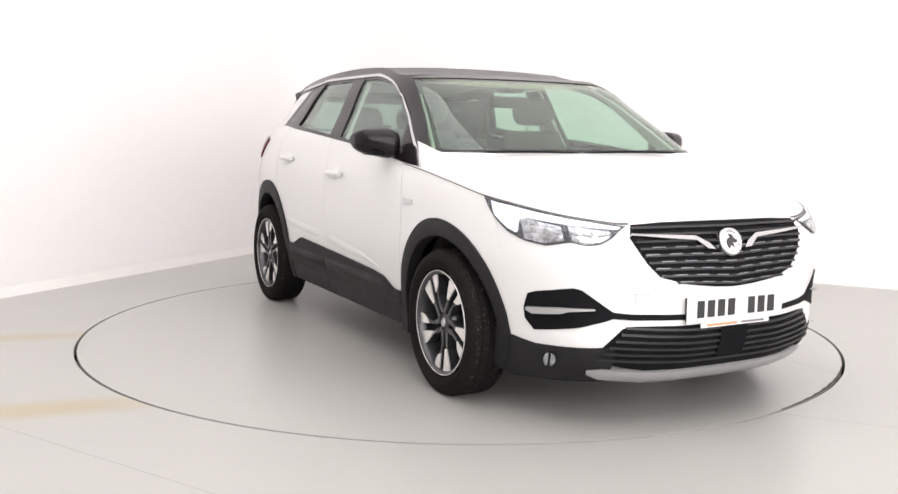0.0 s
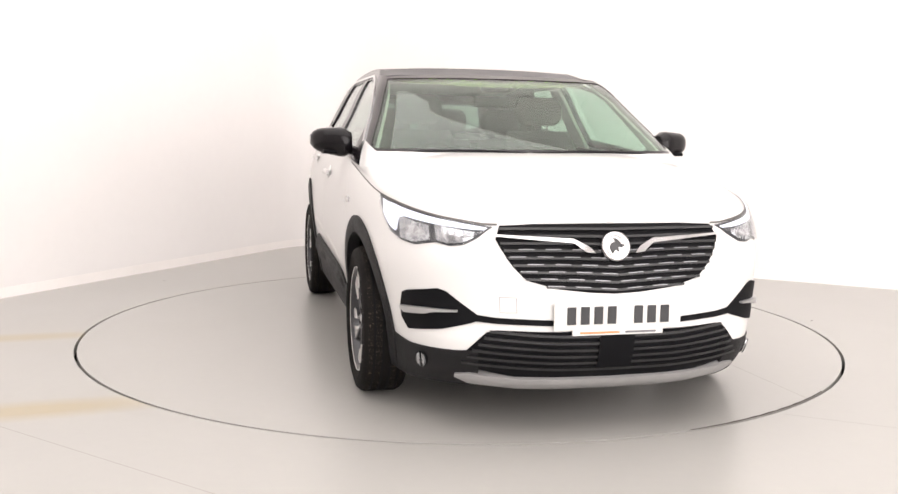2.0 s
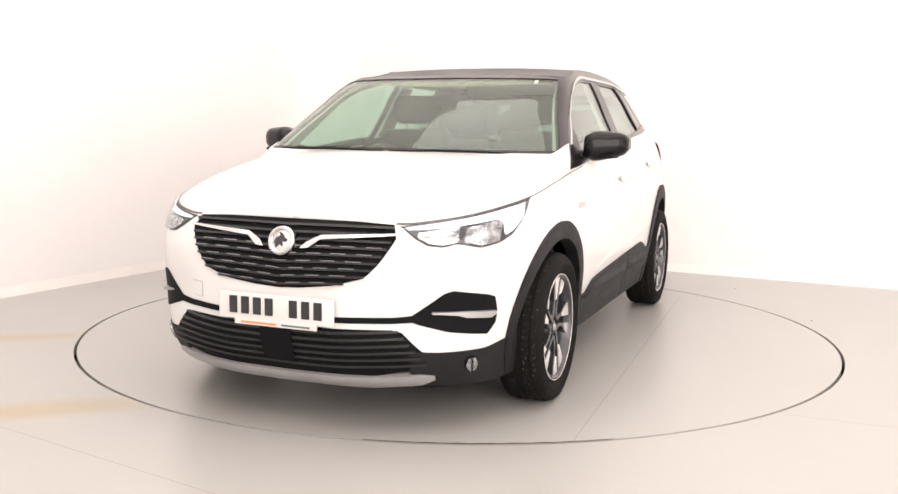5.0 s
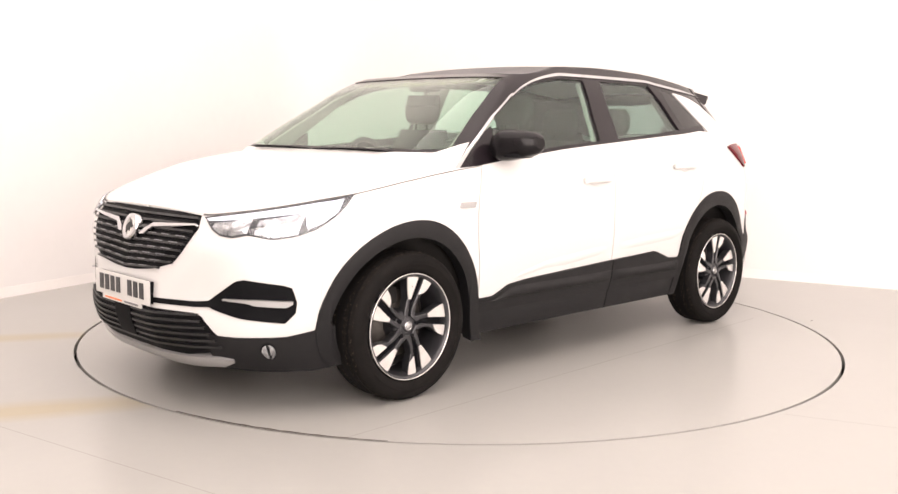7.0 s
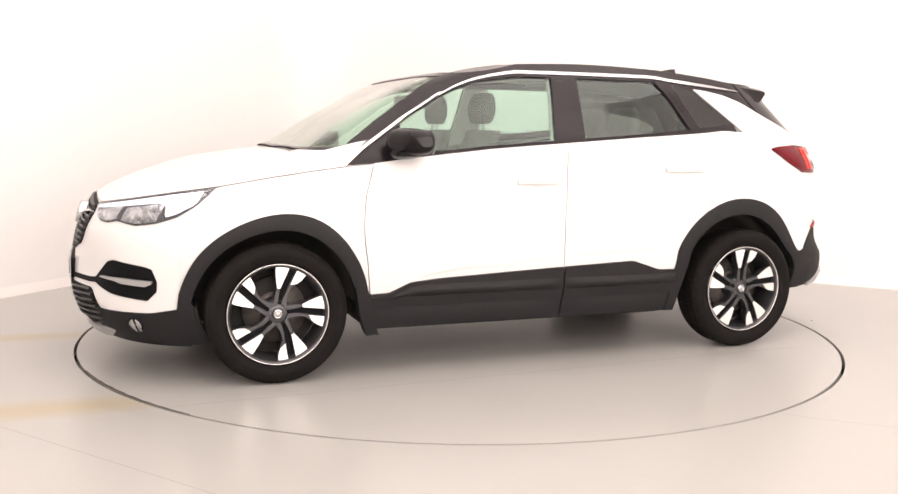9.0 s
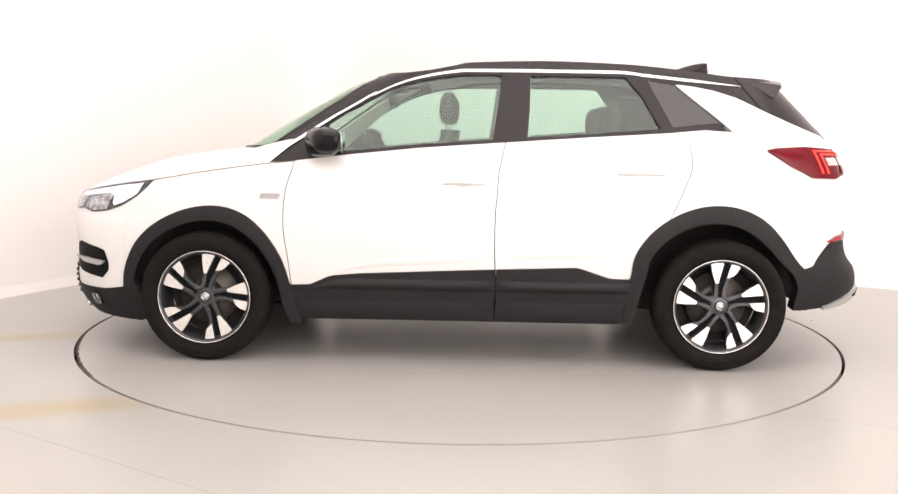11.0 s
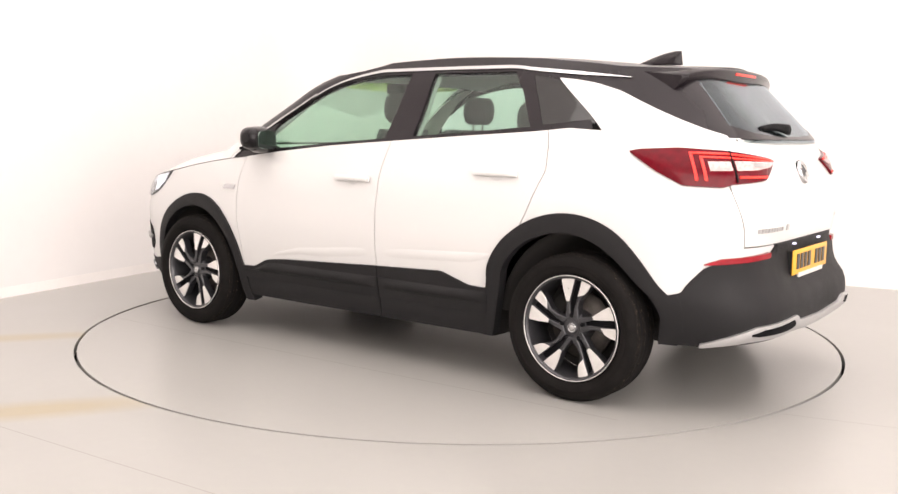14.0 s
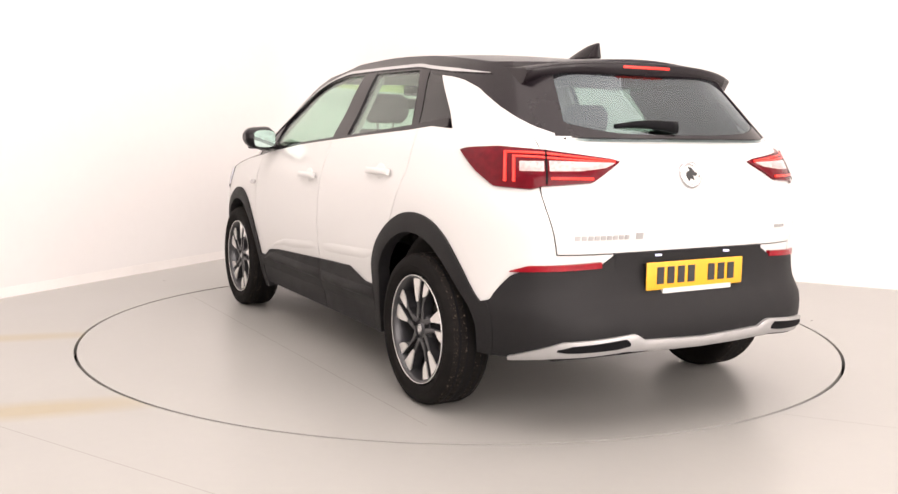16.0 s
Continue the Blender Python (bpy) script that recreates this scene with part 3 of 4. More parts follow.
def build_glass():
    bl, wt = fun(BELT), fun(soften(WIN_TOP, .015))
    both("front_window", lambda m: patch(CABIN, m, -.20, .76, lambda s: min(bl(s), wt(s)), wt, -.008, .004, .025, .05), GLASS, "green tinted front side window")
    both("rear_window", lambda m: patch(CABIN, m, -.985, -.30, [(-.985, 1.235), (-.30, 1.18)], [(-.985, 1.40), (-.955, 1.49), (-.93, 1.515), (-.30, 1.517)], -.008, .004, .025, .05), GLASS, "green tinted rear side window")
    both("quarter_window", lambda m: patch(CABIN, m, -1.325, -1.03, [(-1.325, 1.265), (-1.03, 1.24)], [(-1.325, 1.275), (-1.28, 1.345), (-1.205, 1.472), (-1.03, 1.505)], -.002, .01, .02, .05), PRIVACY, "dark smoked quarter window")
    pil = fun([(1.04, .775), (1.13, .765), (1.29, .722), (1.40, .665), (1.46, .60), (1.54, .52)])
    # black frames and pillars
    both("belt_trim", lambda m: patch(CABIN, m, -1.30, .80, lambda s: bl(s) - .03, lambda s: bl(s) + .010, .004, .02, .03, .05), BLACK, "black belt strip")
    both("centre_pillar", lambda m: patch(CABIN, m, -.305, -.135, lambda s: bl(s), lambda s: wt(s) + .01, 0.0, .03, .03, .05, 0, -.22, 1.165), BLACK, "black centre pillar")
    both("rear_pillar_trim", lambda m: patch(CABIN, m, -1.05, -.94, [(-1.05, 1.235), (-.985, 1.235), (-.978, 1.40), (-.94, 1.505)], lambda s: wt(s) + .005, .001, .03, .012, .05), BLACK, "black pillar trim")
    both("roof_side", lambda m: patch(CABIN, m, -1.80, .69, lambda s: max(wt(s) if s > -1.02 else lerp([(-1.8, 1.228), (-1.78, 1.236), (-1.70, 1.276), (-1.62, 1.322), (-1.50, 1.404), (-1.40, 1.440), (-1.30, 1.459), (-1.20, 1.470), (-1.02, 1.503)], s), 1.06), lambda s: roof_line(s) + .004, -.001, .03, .025, .04), BLACK, "gloss black roof side")
    both("front_pillar", lambda m: patch(CABIN, m, .72, .866, 1.0, lambda s: roof_line(s) + .004, 0, .03, .02, .04, ends=(pil, lambda z: .866)), BLACK, "gloss black front pillar")
    both("cowl_corner", lambda m: patch(CABIN, m, .792, .93, 1.0, [(.792, 1.165), (.84, 1.15), (.93, 1.11)], .005, .03, .02, .04), WHITE, "white cowl corner")
    both("mirror_triangle", lambda m: patch(CABIN, m, .60, .768, lambda s: min(bl(s), wt(s)), lambda s: min(lerp([(.60, 1.10), (.72, 1.26)], s), wt(s) + .005), .002, .012, .02, .04), BLACK, "black mirror base plate")
    # chrome strip over the side windows
    both("chrome_strip", lambda m: patch(CABIN, m, -1.58, .655, lambda s: (wt(s) if s > -1.02 else lerp([(-1.58, 1.458), (-1.28, 1.478), (-1.02, 1.503)], s)) + .012, lambda s: (wt(s) if s > -1.02 else lerp([(-1.58, 1.458), (-1.28, 1.478), (-1.02, 1.503)], s)) + (.028 if s > -1.3 else lerp([(-1.58, .014), (-1.3, .028)], s)), .007, .012, .02, .05), CHROME, "polished chrome strip")
    both("chrome_pillar_strip", lambda m: patch(CABIN, m, .72, .745, 1.035, 1.415, .008, .012, .01, .02, ends=(pil, lambda z: pil(z) + .022)), CHROME, "polished chrome strip")
    # windscreen and rear window
    end = CABIN.smax - .857
    part("windscreen", patch(CABIN, "F", -end, end, 1.03, lambda q: 1.53 - .014 * (q / end) ** 2, -.004, .005, .04, .05), WINDSCREEN, car, "green tinted windscreen")
    # no part of the glass: an added pane that carries the coloured reflection
    part("sun_strip", patch(CABIN, "F", -end + .06, end - .06, lambda q: 1.475 + .03 * (q / end) ** 2, 1.518, -.012, .002, .04, .05), REFLECTION_BAND, car, "added pane imitating a yellow-green reflection along the windscreen top")
    for name, lo, hi in (("windscreen_top_band", lambda q: 1.517 - .014 * (q / end) ** 2, lambda q: 1.538 - .014 * (q / end) ** 2), ("windscreen_lower_band", 1.05, 1.132)):
        part(name, patch(CABIN, "F", -end, end, lo, hi, -.0015, .003, .04, .05), BLACK, car, "black windscreen border")
    part("cowl_panel", patch(CABIN, "F", -end - .06, end + .06, 1.0, 1.114, .004, .012, .04, .04), WHITE, car, "white cowl below the windscreen")
    rend = -CABIN.smin - 1.90
    part("rear_screen", patch(CABIN, "B", -rend - .05, rend + .05, 1.19, 1.47, -.003, .005, .04, .05), REARGLASS, car, "tinted rear window")
    both("rear_screen_pillar", lambda m: patch(CABIN, m, -1.90, -1.60, [(-1.90, 1.19), (-1.84, 1.205), (-1.78, 1.237), (-1.70, 1.277), (-1.60, 1.335)], lambda s: roof_line(s), .003, .03, .02, .05), BLACK, "gloss black rear pillar")
    part("rear_screen_border", patch(CABIN, "B", -rend - .04, rend + .04, lambda q: 1.20, lambda q: 1.215 + .05 * (q / rend) ** 4, 0.0, .006, .03, .05), BLACK, car, "black rear window border")


def bar_text(parent, words, h, y_off, x, z0, material, flip, depth=.004, unit=.052):
    """Plain bars in place of a number plate's characters."""
    total = len(words) * unit
    for i, c in enumerate(words):
        if c == " ":
            continue
        y = -total / 2 + (i + .5) * unit
        part("plate_bar", box(x, x + depth * (1 if x > 0 else -1), (y - unit * .32) * flip + y_off, (y + unit * .32) * flip + y_off, z0, z0 + h), material, parent)


def emblem(parent, m):
    dark = part("badge_field", revolve([(.001, .0135), (.041, .0135), (.042, .012)], 32), ALLOY, parent, "bright badge field")
    figure = part("badge_figure", prism([(-.036, .004), (-.022, .010), (-.006, .030), (.012, .034), (.004, .020), (.022, .012), (.030, -.006), (.018, -.030), (.004, -.016), (-.012, -.024), (-.008, -.004), (-.024, -.006)], .013, .0165), INK, parent, "plain dark figure")
    dark.matrix_basis = figure.matrix_basis = m


def build_front():
    F = lambda q0, q1, lo, hi, off, thick=.02, step=.02, zs=.05, puff=0: patch(BODY, "F", q0, q1, lo, hi, off, thick, step, zs, puff)
    # grille
    gt, gb = [(0, .856), (.30, .856), (.462, .850), (.47, .80)], [(0, .59), (.10, .595), (.24, .612), (.36, .645), (.42, .71), (.455, .77), (.47, .80)]
    grille = part("grille", F(-.47, .47, gb, gt, .004), DARK, car, "black radiator grille")
    reach = [(.590, .05), (.600, .13), (.615, .25), (.645, .36), (.71, .42), (.77, .455), (.80, .467), (.85, .458)]
    for k in range(9):
        z = .620 + k * .0262
        w = lerp(reach, z + .006) - .006
        droop = lambda q: -.020 * (1 - k / 10) * (1 - q / .5) ** 2
        part("slat", F(-w, w, lambda q: z + droop(q), lambda q: z + droop(q) + .009, .016, .02, .03), SLAT, grille)
        if k < 6:
            q = -w + .004 + .05 * (k % 2)
            while q < w - .03:
                part("slat_accent", F(q, min(q + .062, w), lambda a: z + droop(a) + .0068, lambda a: z + droop(a) + .0098, .0178, .01, .02), ACCENT, grille, "bright metal dash on the slat")
                q += .107
    for sgn in (1, -1):
        lo = lambda q: lerp([(.085, .738), (.12, .742), (.165, .775), (.47, .803)], q)
        hi = lambda q: lerp([(.085, .742), (.105, .762), (.165, .792), (.25, .797), (.47, .810)], q)
        part("chrome_wing", F(*sorted((sgn * .085, sgn * .47)), lo, hi, .026, .02, .012), CHROME, grille, "chrome wing of the grille")
    badge = part("badge", revolve([(.001, .012), (.040, .012), (.046, .02), (.058, .018), (.061, .008), (.061, -.02)], 40), CHROME, grille, "round chrome badge with a dark figure")
    badge.matrix_basis = pose(2.218, 0, .772, 0, 0, -90) @ pose(0, 0, 0, 18)
    emblem(grille, pose(2.218, 0, .772, 0, 0, -90) @ pose(0, 0, 0, 18))
    rim = part("tow_cover_gap", F(-.462, -.398, .515, .577, .0007, .01), GAP_GREY, car, "square shut line of the tow-eye cover")
    part("tow_cover", F(-.4607, -.3993, .5163, .5757, .0016, .01), WHITE, rim, "square white tow-eye cover")
    # lower grille, arm strip and skid plate
    lower = part("lower_grille", F(-.66, .66, [(0, .235), (.4, .25), (.66, .30)], [(0, .445), (.48, .445), (.52, .435), (.66, .315)], .004), DARK, car, "black lower grille")
    for k in range(6):
        z = .285 + k * .027
        w = .66 - .025 * k
        part("slat", F(-w + .03, w - .03, lambda q, z=z: z + .02 * (q / .6) ** 2, lambda q, z=z: z + .010 + .02 * (q / .6) ** 2, .014, .02, .04), SLAT, lower)
    part("radar_cover", F(-.075, .075, .30, .43, .018), DARK, lower)
    part("skid_plate", F(-.66, .66, [(0, .195), (.4, .202), (.60, .222), (.67, .25)], [(0, .245), (.4, .252), (.60, .266), (.67, .256)], .016, .04, .02, .012, .006), SILVER, car, "silver skid plate under the front bumper")
    # plastic corners below the white bumper, left and right
    both("front_corner_cladding", lambda m: patch(BODY, m, 1.72, BODY.smax - .56, lambda s: lerp([(1.72, .20), (1.9, .185), (2.3, .21)], s), lambda s: lerp([(1.72, .385), (1.95, .352), (2.2, .355), (2.3, .36)], s), .006, .03, .03, .04), CLAD, "grey-black plastic lower bumper corner")
    part("front_apron", F(-1.0, 1.0, .165, lambda q: .24, -.02, .03, .05), DARK, car, "black under-bumper apron")
    # bumper pods with their silver blades
    for m in "LR":
        pod = part("bumper_pod", patch(BODY, m, 1.912, 2.335, [(1.912, .455), (1.955, .412), (2.17, .437), (2.30, .468), (2.335, .482)],
                   [(1.912, .50), (1.94, .562), (1.98, .575), (2.16, .600), (2.20, .592), (2.24, .565), (2.335, .497)], .005, .02, .015, .03), DARK, car, "black bumper side vent")
        part("blade", patch(BODY, m, 1.935, 2.25, [(1.935, .497), (1.965, .484), (2.10, .494), (2.14, .505), (2.27, .514)], [(1.935, .508), (2.09, .518), (2.27, .519)], .022, .02, .015, .02), SILVER, pod, "silver blade")
        part("arm_strip", patch(BODY, m, 2.32, 2.68, [(2.32, .476), (2.4, .470), (2.68, .468)], [(2.32, .503), (2.4, .494), (2.68, .490)], .005, .02, .02, .03), DARK, pod)
        disc = lambda r: (lambda s: .297 - math.sqrt(max(0, r * r - (s - 2.04) ** 2)), lambda s: .297 + math.sqrt(max(0, r * r - (s - 2.04) ** 2)))
        fog = part("fog_lamp", patch(BODY, m, 2.005, 2.075, *disc(.035), .010, .02, .005, .02), DARK, car, "round fog lamp")
        for a, b in ((2.010, 2.034), (2.046, 2.070)):
            part("fog_reflector", patch(BODY, m, a, b, *disc(.030), .016, .01, .004, .02, .004), REFLECTOR, fog)
        part("fog_lens", patch(BODY, m, 2.006, 2.074, *disc(.034), .020, .003, .005, .02), LENS_CLEAR, fog, "clear lens")
        # headlight
        top = [(1.765, .946), (1.84, .930), (1.92, .921), (2.17, .880), (2.37, .850), (2.40, .846)]
        bot = [(1.765, .938), (1.782, .895), (1.812, .850), (1.87, .804), (1.95, .776), (2.05, .763), (2.16, .782), (2.22, .770), (2.28, .776), (2.33, .80), (2.385, .838), (2.40, .844)]
        lamp = part("headlight", patch(BODY, m, 1.765, 2.40, bot, top, .004, .02, .015, .03), GUN, car, "clear headlight with chrome reflectors")
        part("reflector", patch(BODY, m, 1.955, 2.135, lambda s: fun(bot)(s) + .009, lambda s: fun(top)(s) - .046, .008, .02, .012, .012, .004), REFLECTOR, lamp, "chrome reflector")
        part("reflector", patch(BODY, m, 2.165, 2.325, lambda s: fun(bot)(s) + .008, lambda s: fun(top)(s) - .034, .008, .02, .012, .012, .004), REFLECTOR, lamp, "chrome reflector")
        part("daylight_bar", patch(BODY, m, 1.810, 2.375, lambda s: max(fun(bot)(s) + (.018 if s < 2.3 else .006), fun(top)(s) - lerp([(1.915, .14), (1.945, .060), (1.99, .042), (2.30, .026), (2.375, .018)], s)), lambda s: fun(top)(s) - .010, .009, .02, .012, .03), DRL, lamp, "white daylight running strip")
        part("lens", patch(BODY, m, 1.77, 2.395, lambda s: fun(bot)(s) + .002, lambda s: fun(top)(s) - .003, .013, .002, .015, .03, .003), LENS_CLEAR, lamp, "clear lens")
    # plate
    # dark block in place of the shadow between plate and white bumper
    part("plate_holder", box(2.24, 2.272, -.255, .255, .458, .556, .004), DARK, car, "dark backing block behind the plate")
    plate = part("number_plate", box(2.273, 2.279, -.267, .267, .452, .562, .004), PLATE_W, car, "white front number plate")
    bar_text(plate, "xxx xxxx", .070, 0, 2.279, .476, INK, -1, unit=.056)
    part("dealer_strip", box(2.275, 2.2805, -.19, .19, .432, .456), PLATE_W, plate)
    part("print_bar", box(2.2805, 2.282, -.16, .005, .438, .446), ORANGE, plate)
    part("print_bar", box(2.2805, 2.282, .03, .16, .438, .446), GREYINK, plate)


def build_side():
    both("front_arch", lambda m: patch(BODY, m, .875, 1.815, lambda s: max(HOLE_F(s), .20), lambda s: max(ARCH_F(s), lerp([(.875, .405), (1.0, .40), (1.7, .37), (1.815, .372)], s)), .010, .06, .012, .03, .004), CLAD, "grey-black plastic front wheel arch")
    both("rear_arch", lambda m: patch(BODY, m, -1.832, -.855, lambda s: max(HOLE_R(s), .235 if s > -1.32 else .315), lambda s: max(ARCH_R(s), lerp([(-1.832, .54), (-1.7, .5), (-1, .4), (-.855, .465)], s)), .010, .06, .012, .03, .004), CLAD, "grey-black plastic rear wheel arch")
    for name, a, b in (("door_cladding", -.171, .885), ("door_cladding", -.865, -.178)):
        both(name, lambda m: patch(BODY, m, a, b, .345, lambda s: lerp(SILL_TOP, s), .012, .03, .02, .03, .003), CLAD, "grey-black plastic door cladding")
        both("cladding_ridge", lambda m: patch(BODY, m, a, b, .395, lambda s: min(.455, lerp(SILL_TOP, s) - .02), .014, .02, .02, .012, .018), CLAD, "raised ridge along the plastic cladding")
        both("sill", lambda m: patch(BODY, m, a, b, lambda s: SILL_BOTTOM, .343, .004, .05, .03, .02, .006), CLAD, "grey-black plastic sill")
    # crease above the cladding, handles, badges
    crease = [(-1.0, .655), (-.67, .64), (-.1, .612), (.40, .565), (.6, .52), (.72, .468)]
    for a, b in ((-.168, .70), (-1.0, -.182)):
        both("door_crease", lambda m: patch(BODY, m, a, b, lambda s: lerp(crease, s) - lerp([(-1.0, .02), (-.8, .065), (.25, .065), (.70, .02)], s), lambda s: lerp(crease, s), -.002, .008, .03, .01, .0050), WHITE, "pressed crease of the door")
    for x in (0.0, -.945):
        z = .962 if x == 0 else 1.02
        for m in "LR":
            part("handle_cup", patch(BODY, m, x - .055, x + .055, lambda s: z - .03 + .028 * abs((s - x) / .055) ** 2, lambda s: z + .042 - .03 * abs((s - x) / .055) ** 2.5, .002, .01, .01, .02, .006), WHITE, car, "white cup behind the handle")
            part("door_handle", patch(BODY, m, x - .13, x + .125, lambda s: z - .013, lambda s: z + .014, .025, .014, .015, .008, .006), WHITE, car, "white door handle")
    both("wing_badge", lambda m: patch(BODY, m, 1.0, 1.105, .862, .888, .006, .01, .02, .02), CHROME, "small chrome wing badge")
    # wheel housings and underbody
    for cx in (1.346, -1.335):
        for sg in (1, -1):
            bm = revolve([(.455, -.075), (.42, -.07), (.42, -.35), (.02, -.35)], 32, 3, 177)
            ob = part("wheel_housing", bm, LINER, car, "dark wheel housing liner")
            ob.matrix_basis = pose(cx, .86, .33) if sg > 0 else pose(cx, -.86, .33, 0, 0, 180)
    part("underbody", box(-1.80, 1.90, -.50, .50, .24, .40, .03), LINER, car, "dark underbody")
    part("underbody_pan", box(-.86, .88, -.80, .80, .21, .40, .03), LINER, car, "dark underbody")




def build_rear():
    B = lambda q0, q1, lo, hi, off, thick=.02, step=.02, zs=.05, puff=0: patch(BODY, "B", q0, q1, lo, hi, off, thick, step, zs, puff)
    e = -BODY.smin
    hi = lambda q: lerp(REAR_CLAD, q - e)
    part("rear_bumper_cladding", B(-(e - 1.765), e - 1.765, [(0, .36), (.35, .36), (.75, .33), (1.06, .315)], hi, .008, .03, .02, .04, .004), CLAD, car, "grey-black plastic rear bumper")
    diff = part("rear_skid_plate", B(-(e - 1.92), e - 1.92, [(0, .352), (.2, .356), (.42, .368), (.7, .35), (.89, .318)], [(0, .392), (.32, .405), (.37, .432), (.68, .412), (.89, .335)], .022, .04, .02, .012, .006), SILVER, car, "silver rear skid plate")
    for sg in (1, -1):
        part("exhaust_slot", B(*sorted((sg * .40, sg * .70)), [(.40, .392), (.46, .384), (.66, .376), (.70, .380)], [(.40, .404), (.42, .418), (.64, .402), (.70, .386)], .029, .02), DARK, diff, "dark exhaust slot")
    part("rear_apron", B(-.80, .80, .305, .36, -.05, .03, .05), DARK, car, "black apron under the bumper")
    for m in "LR":
        part("rear_reflector", patch(BODY, m, -2.355, -1.985, [(-2.355, .687), (-1.985, .670)], [(-2.355, .712), (-2.06, .698), (-1.985, .674)], .014, .02, .02, .02), RED_REFLEX, car, "red bumper reflector")
        top = [(-2.44, 1.103), (-2.40, 1.113), (-2.10, 1.147), (-1.90, 1.158), (-1.72, 1.150), (-1.67, 1.141)]
        bot = [(-2.44, 1.100), (-2.30, 1.022), (-2.10, 1.008), (-2.05, .995), (-1.88, 1.002), (-1.77, 1.06), (-1.69, 1.120), (-1.67, 1.136)]
        lamp = part("tail_light", patch(BODY, m, -2.44, -1.67, bot, top, .012, .03, .015, .03, .008), RED, car, "dark red tail light")
        part("clear_window", patch(BODY, m, -2.405, -2.125, [(-2.405, 1.090), (-2.36, 1.074), (-2.25, 1.062), (-2.125, 1.060)], [(-2.405, 1.094), (-2.125, 1.100)], .020, .01, .015, .03, .003), WHITELENS, lamp, "clear lens of the tail light")
        part("clear_window", patch(BODY, m, -2.105, -2.005, 1.060, 1.098, .020, .01, .015, .03, .003), WHITELENS, lamp, "clear lens of the tail light")
        for a, b in ((-2.30, -2.22), (-2.075, -2.05)):
            part("bulb", patch(BODY, m, a, b, 1.072, 1.090, .024, .006, .01, .02, .002), SILVER, lamp, "silver bulb holder")
        part("lamp_joint", patch(BODY, m, -2.118, -2.110, lambda s: fun(bot)(s) + .004, lambda s: fun(top)(s) - .003, .022, .004, .004, .03), DARK, lamp, "dark joint between the lamp halves")
        for k, (a, off) in enumerate(((1.935, .0), (1.975, -.016))):
            part("light_bar", patch(BODY, m, -2.41, -a, lambda s: lerp([(-2.41, 1.098), (-2.09, 1.127), (-a, 1.130)], s) + off * lerp([(-2.41, .3), (-2.14, 1)], s), lambda s: lerp([(-2.41, 1.102), (-2.09, 1.134), (-a, 1.137)], s) + off * lerp([(-2.41, .3), (-2.14, 1)], s), .0215, .008, .02, .02), REDGLOW, lamp, "glowing red light bar")
            part("light_bar", patch(BODY, m, -a - .012, -a, 1.02, 1.134 + off, .0225, .008, .01, .03), REDGLOW, lamp, "glowing red light bar")
        part("light_bar", patch(BODY, m, -2.30, -2.13, 1.030, 1.038, .0215, .008, .02, .03), REDGLOW, lamp)
    badge = part("rear_badge", revolve([(.001, .012), (.040, .012), (.046, .02), (.056, .018), (.059, .008), (.059, -.03)], 40), CHROME, car, "round chrome badge with a dark figure")
    badge.matrix_basis = pose(-2.046, 0, 1.048, 0, 0, 90) @ pose(0, 0, 0, 18)
    emblem(badge, pose(0, 0, 0))
    for i in range(9):
        part("name_bar", patch(BODY, "B", .565 - i * .028, .565 - i * .028 + .020, .800, .818, .003, .006, .02, .05), SILVER, car)
    part("name_bar", patch(BODY, "B", .27, .305, .798, .824, .003, .006, .02, .05), SILVER, car)
    for i in range(4):
        part("name_bar", patch(BODY, "B", -.50 - i * .02, -.486 - i * .02, .815, .828, .003, .006, .02, .05), SILVER, car)
    part("plate_recess", B(-.40, .40, .55, .745, .010, .02), CLAD, car, "grey-black plate recess")
    # added filler behind the rear plate
    part("plate_holder", box(-2.108, -2.06, -.262, .262, .592, .698, .004), CLAD, car, "dark backing block behind the plate")
    plate = part("rear_number_plate", box(-2.115, -2.109, -.267, .267, .588, .702, .004), PLATE_Y, car, "yellow rear number plate")
    bar_text(plate, "xxx xxxx", .070, 0, -2.115, .612, INK, 1, unit=.056)
    part("dealer_strip", box(-2.117, -2.107, -.20, .18, .572, .592), PLATE_W, plate)
    for y in (.19, -.19):
        part("plate_light", box(-2.098, -2.084, y - .014, y + .014, .724, .732, .002), PLATELIGHT, car, "small plate light")
    # spoiler with the high brake light
    loops = []
    for i in range(25):
        y = -.58 + 1.16 * i / 24
        u = abs(y) / .58
        x0, x1 = -1.50 + .02 * u, -1.755 + .08 * u**3
        z = 1.548 - .03 * u**2 - .02 * u**6
        loops.append([(x0, y, z + .004), (x1, y, z - .020), (x1 - .005, y, z - .030), (x1 + .022, y, z - .118 + .045 * u), (x0 - .06, y, z - .135 + .03 * u), (x0, y, z - .06)])
    sp = part("spoiler", loft(loops), BLACK, car, "gloss black roof spoiler")
    part("brake_light", box(-1.762, -1.735, -.13, .13, 1.500, 1.511, .003), REDGLOW, sp, "red high brake light")
    # wiper
    wl = [oval((-1.985 + .004 * i, .02 + .30 * i / 10, 1.245 + .012 * math.sin(i / 10 * 3)), .012, .010 + .016 * (1 - i / 10), 10, 2, "xz") for i in range(11)]
    part("rear_wiper", loft(wl), DARK, car, "black rear wiper")
    # shark fin
    fin = []
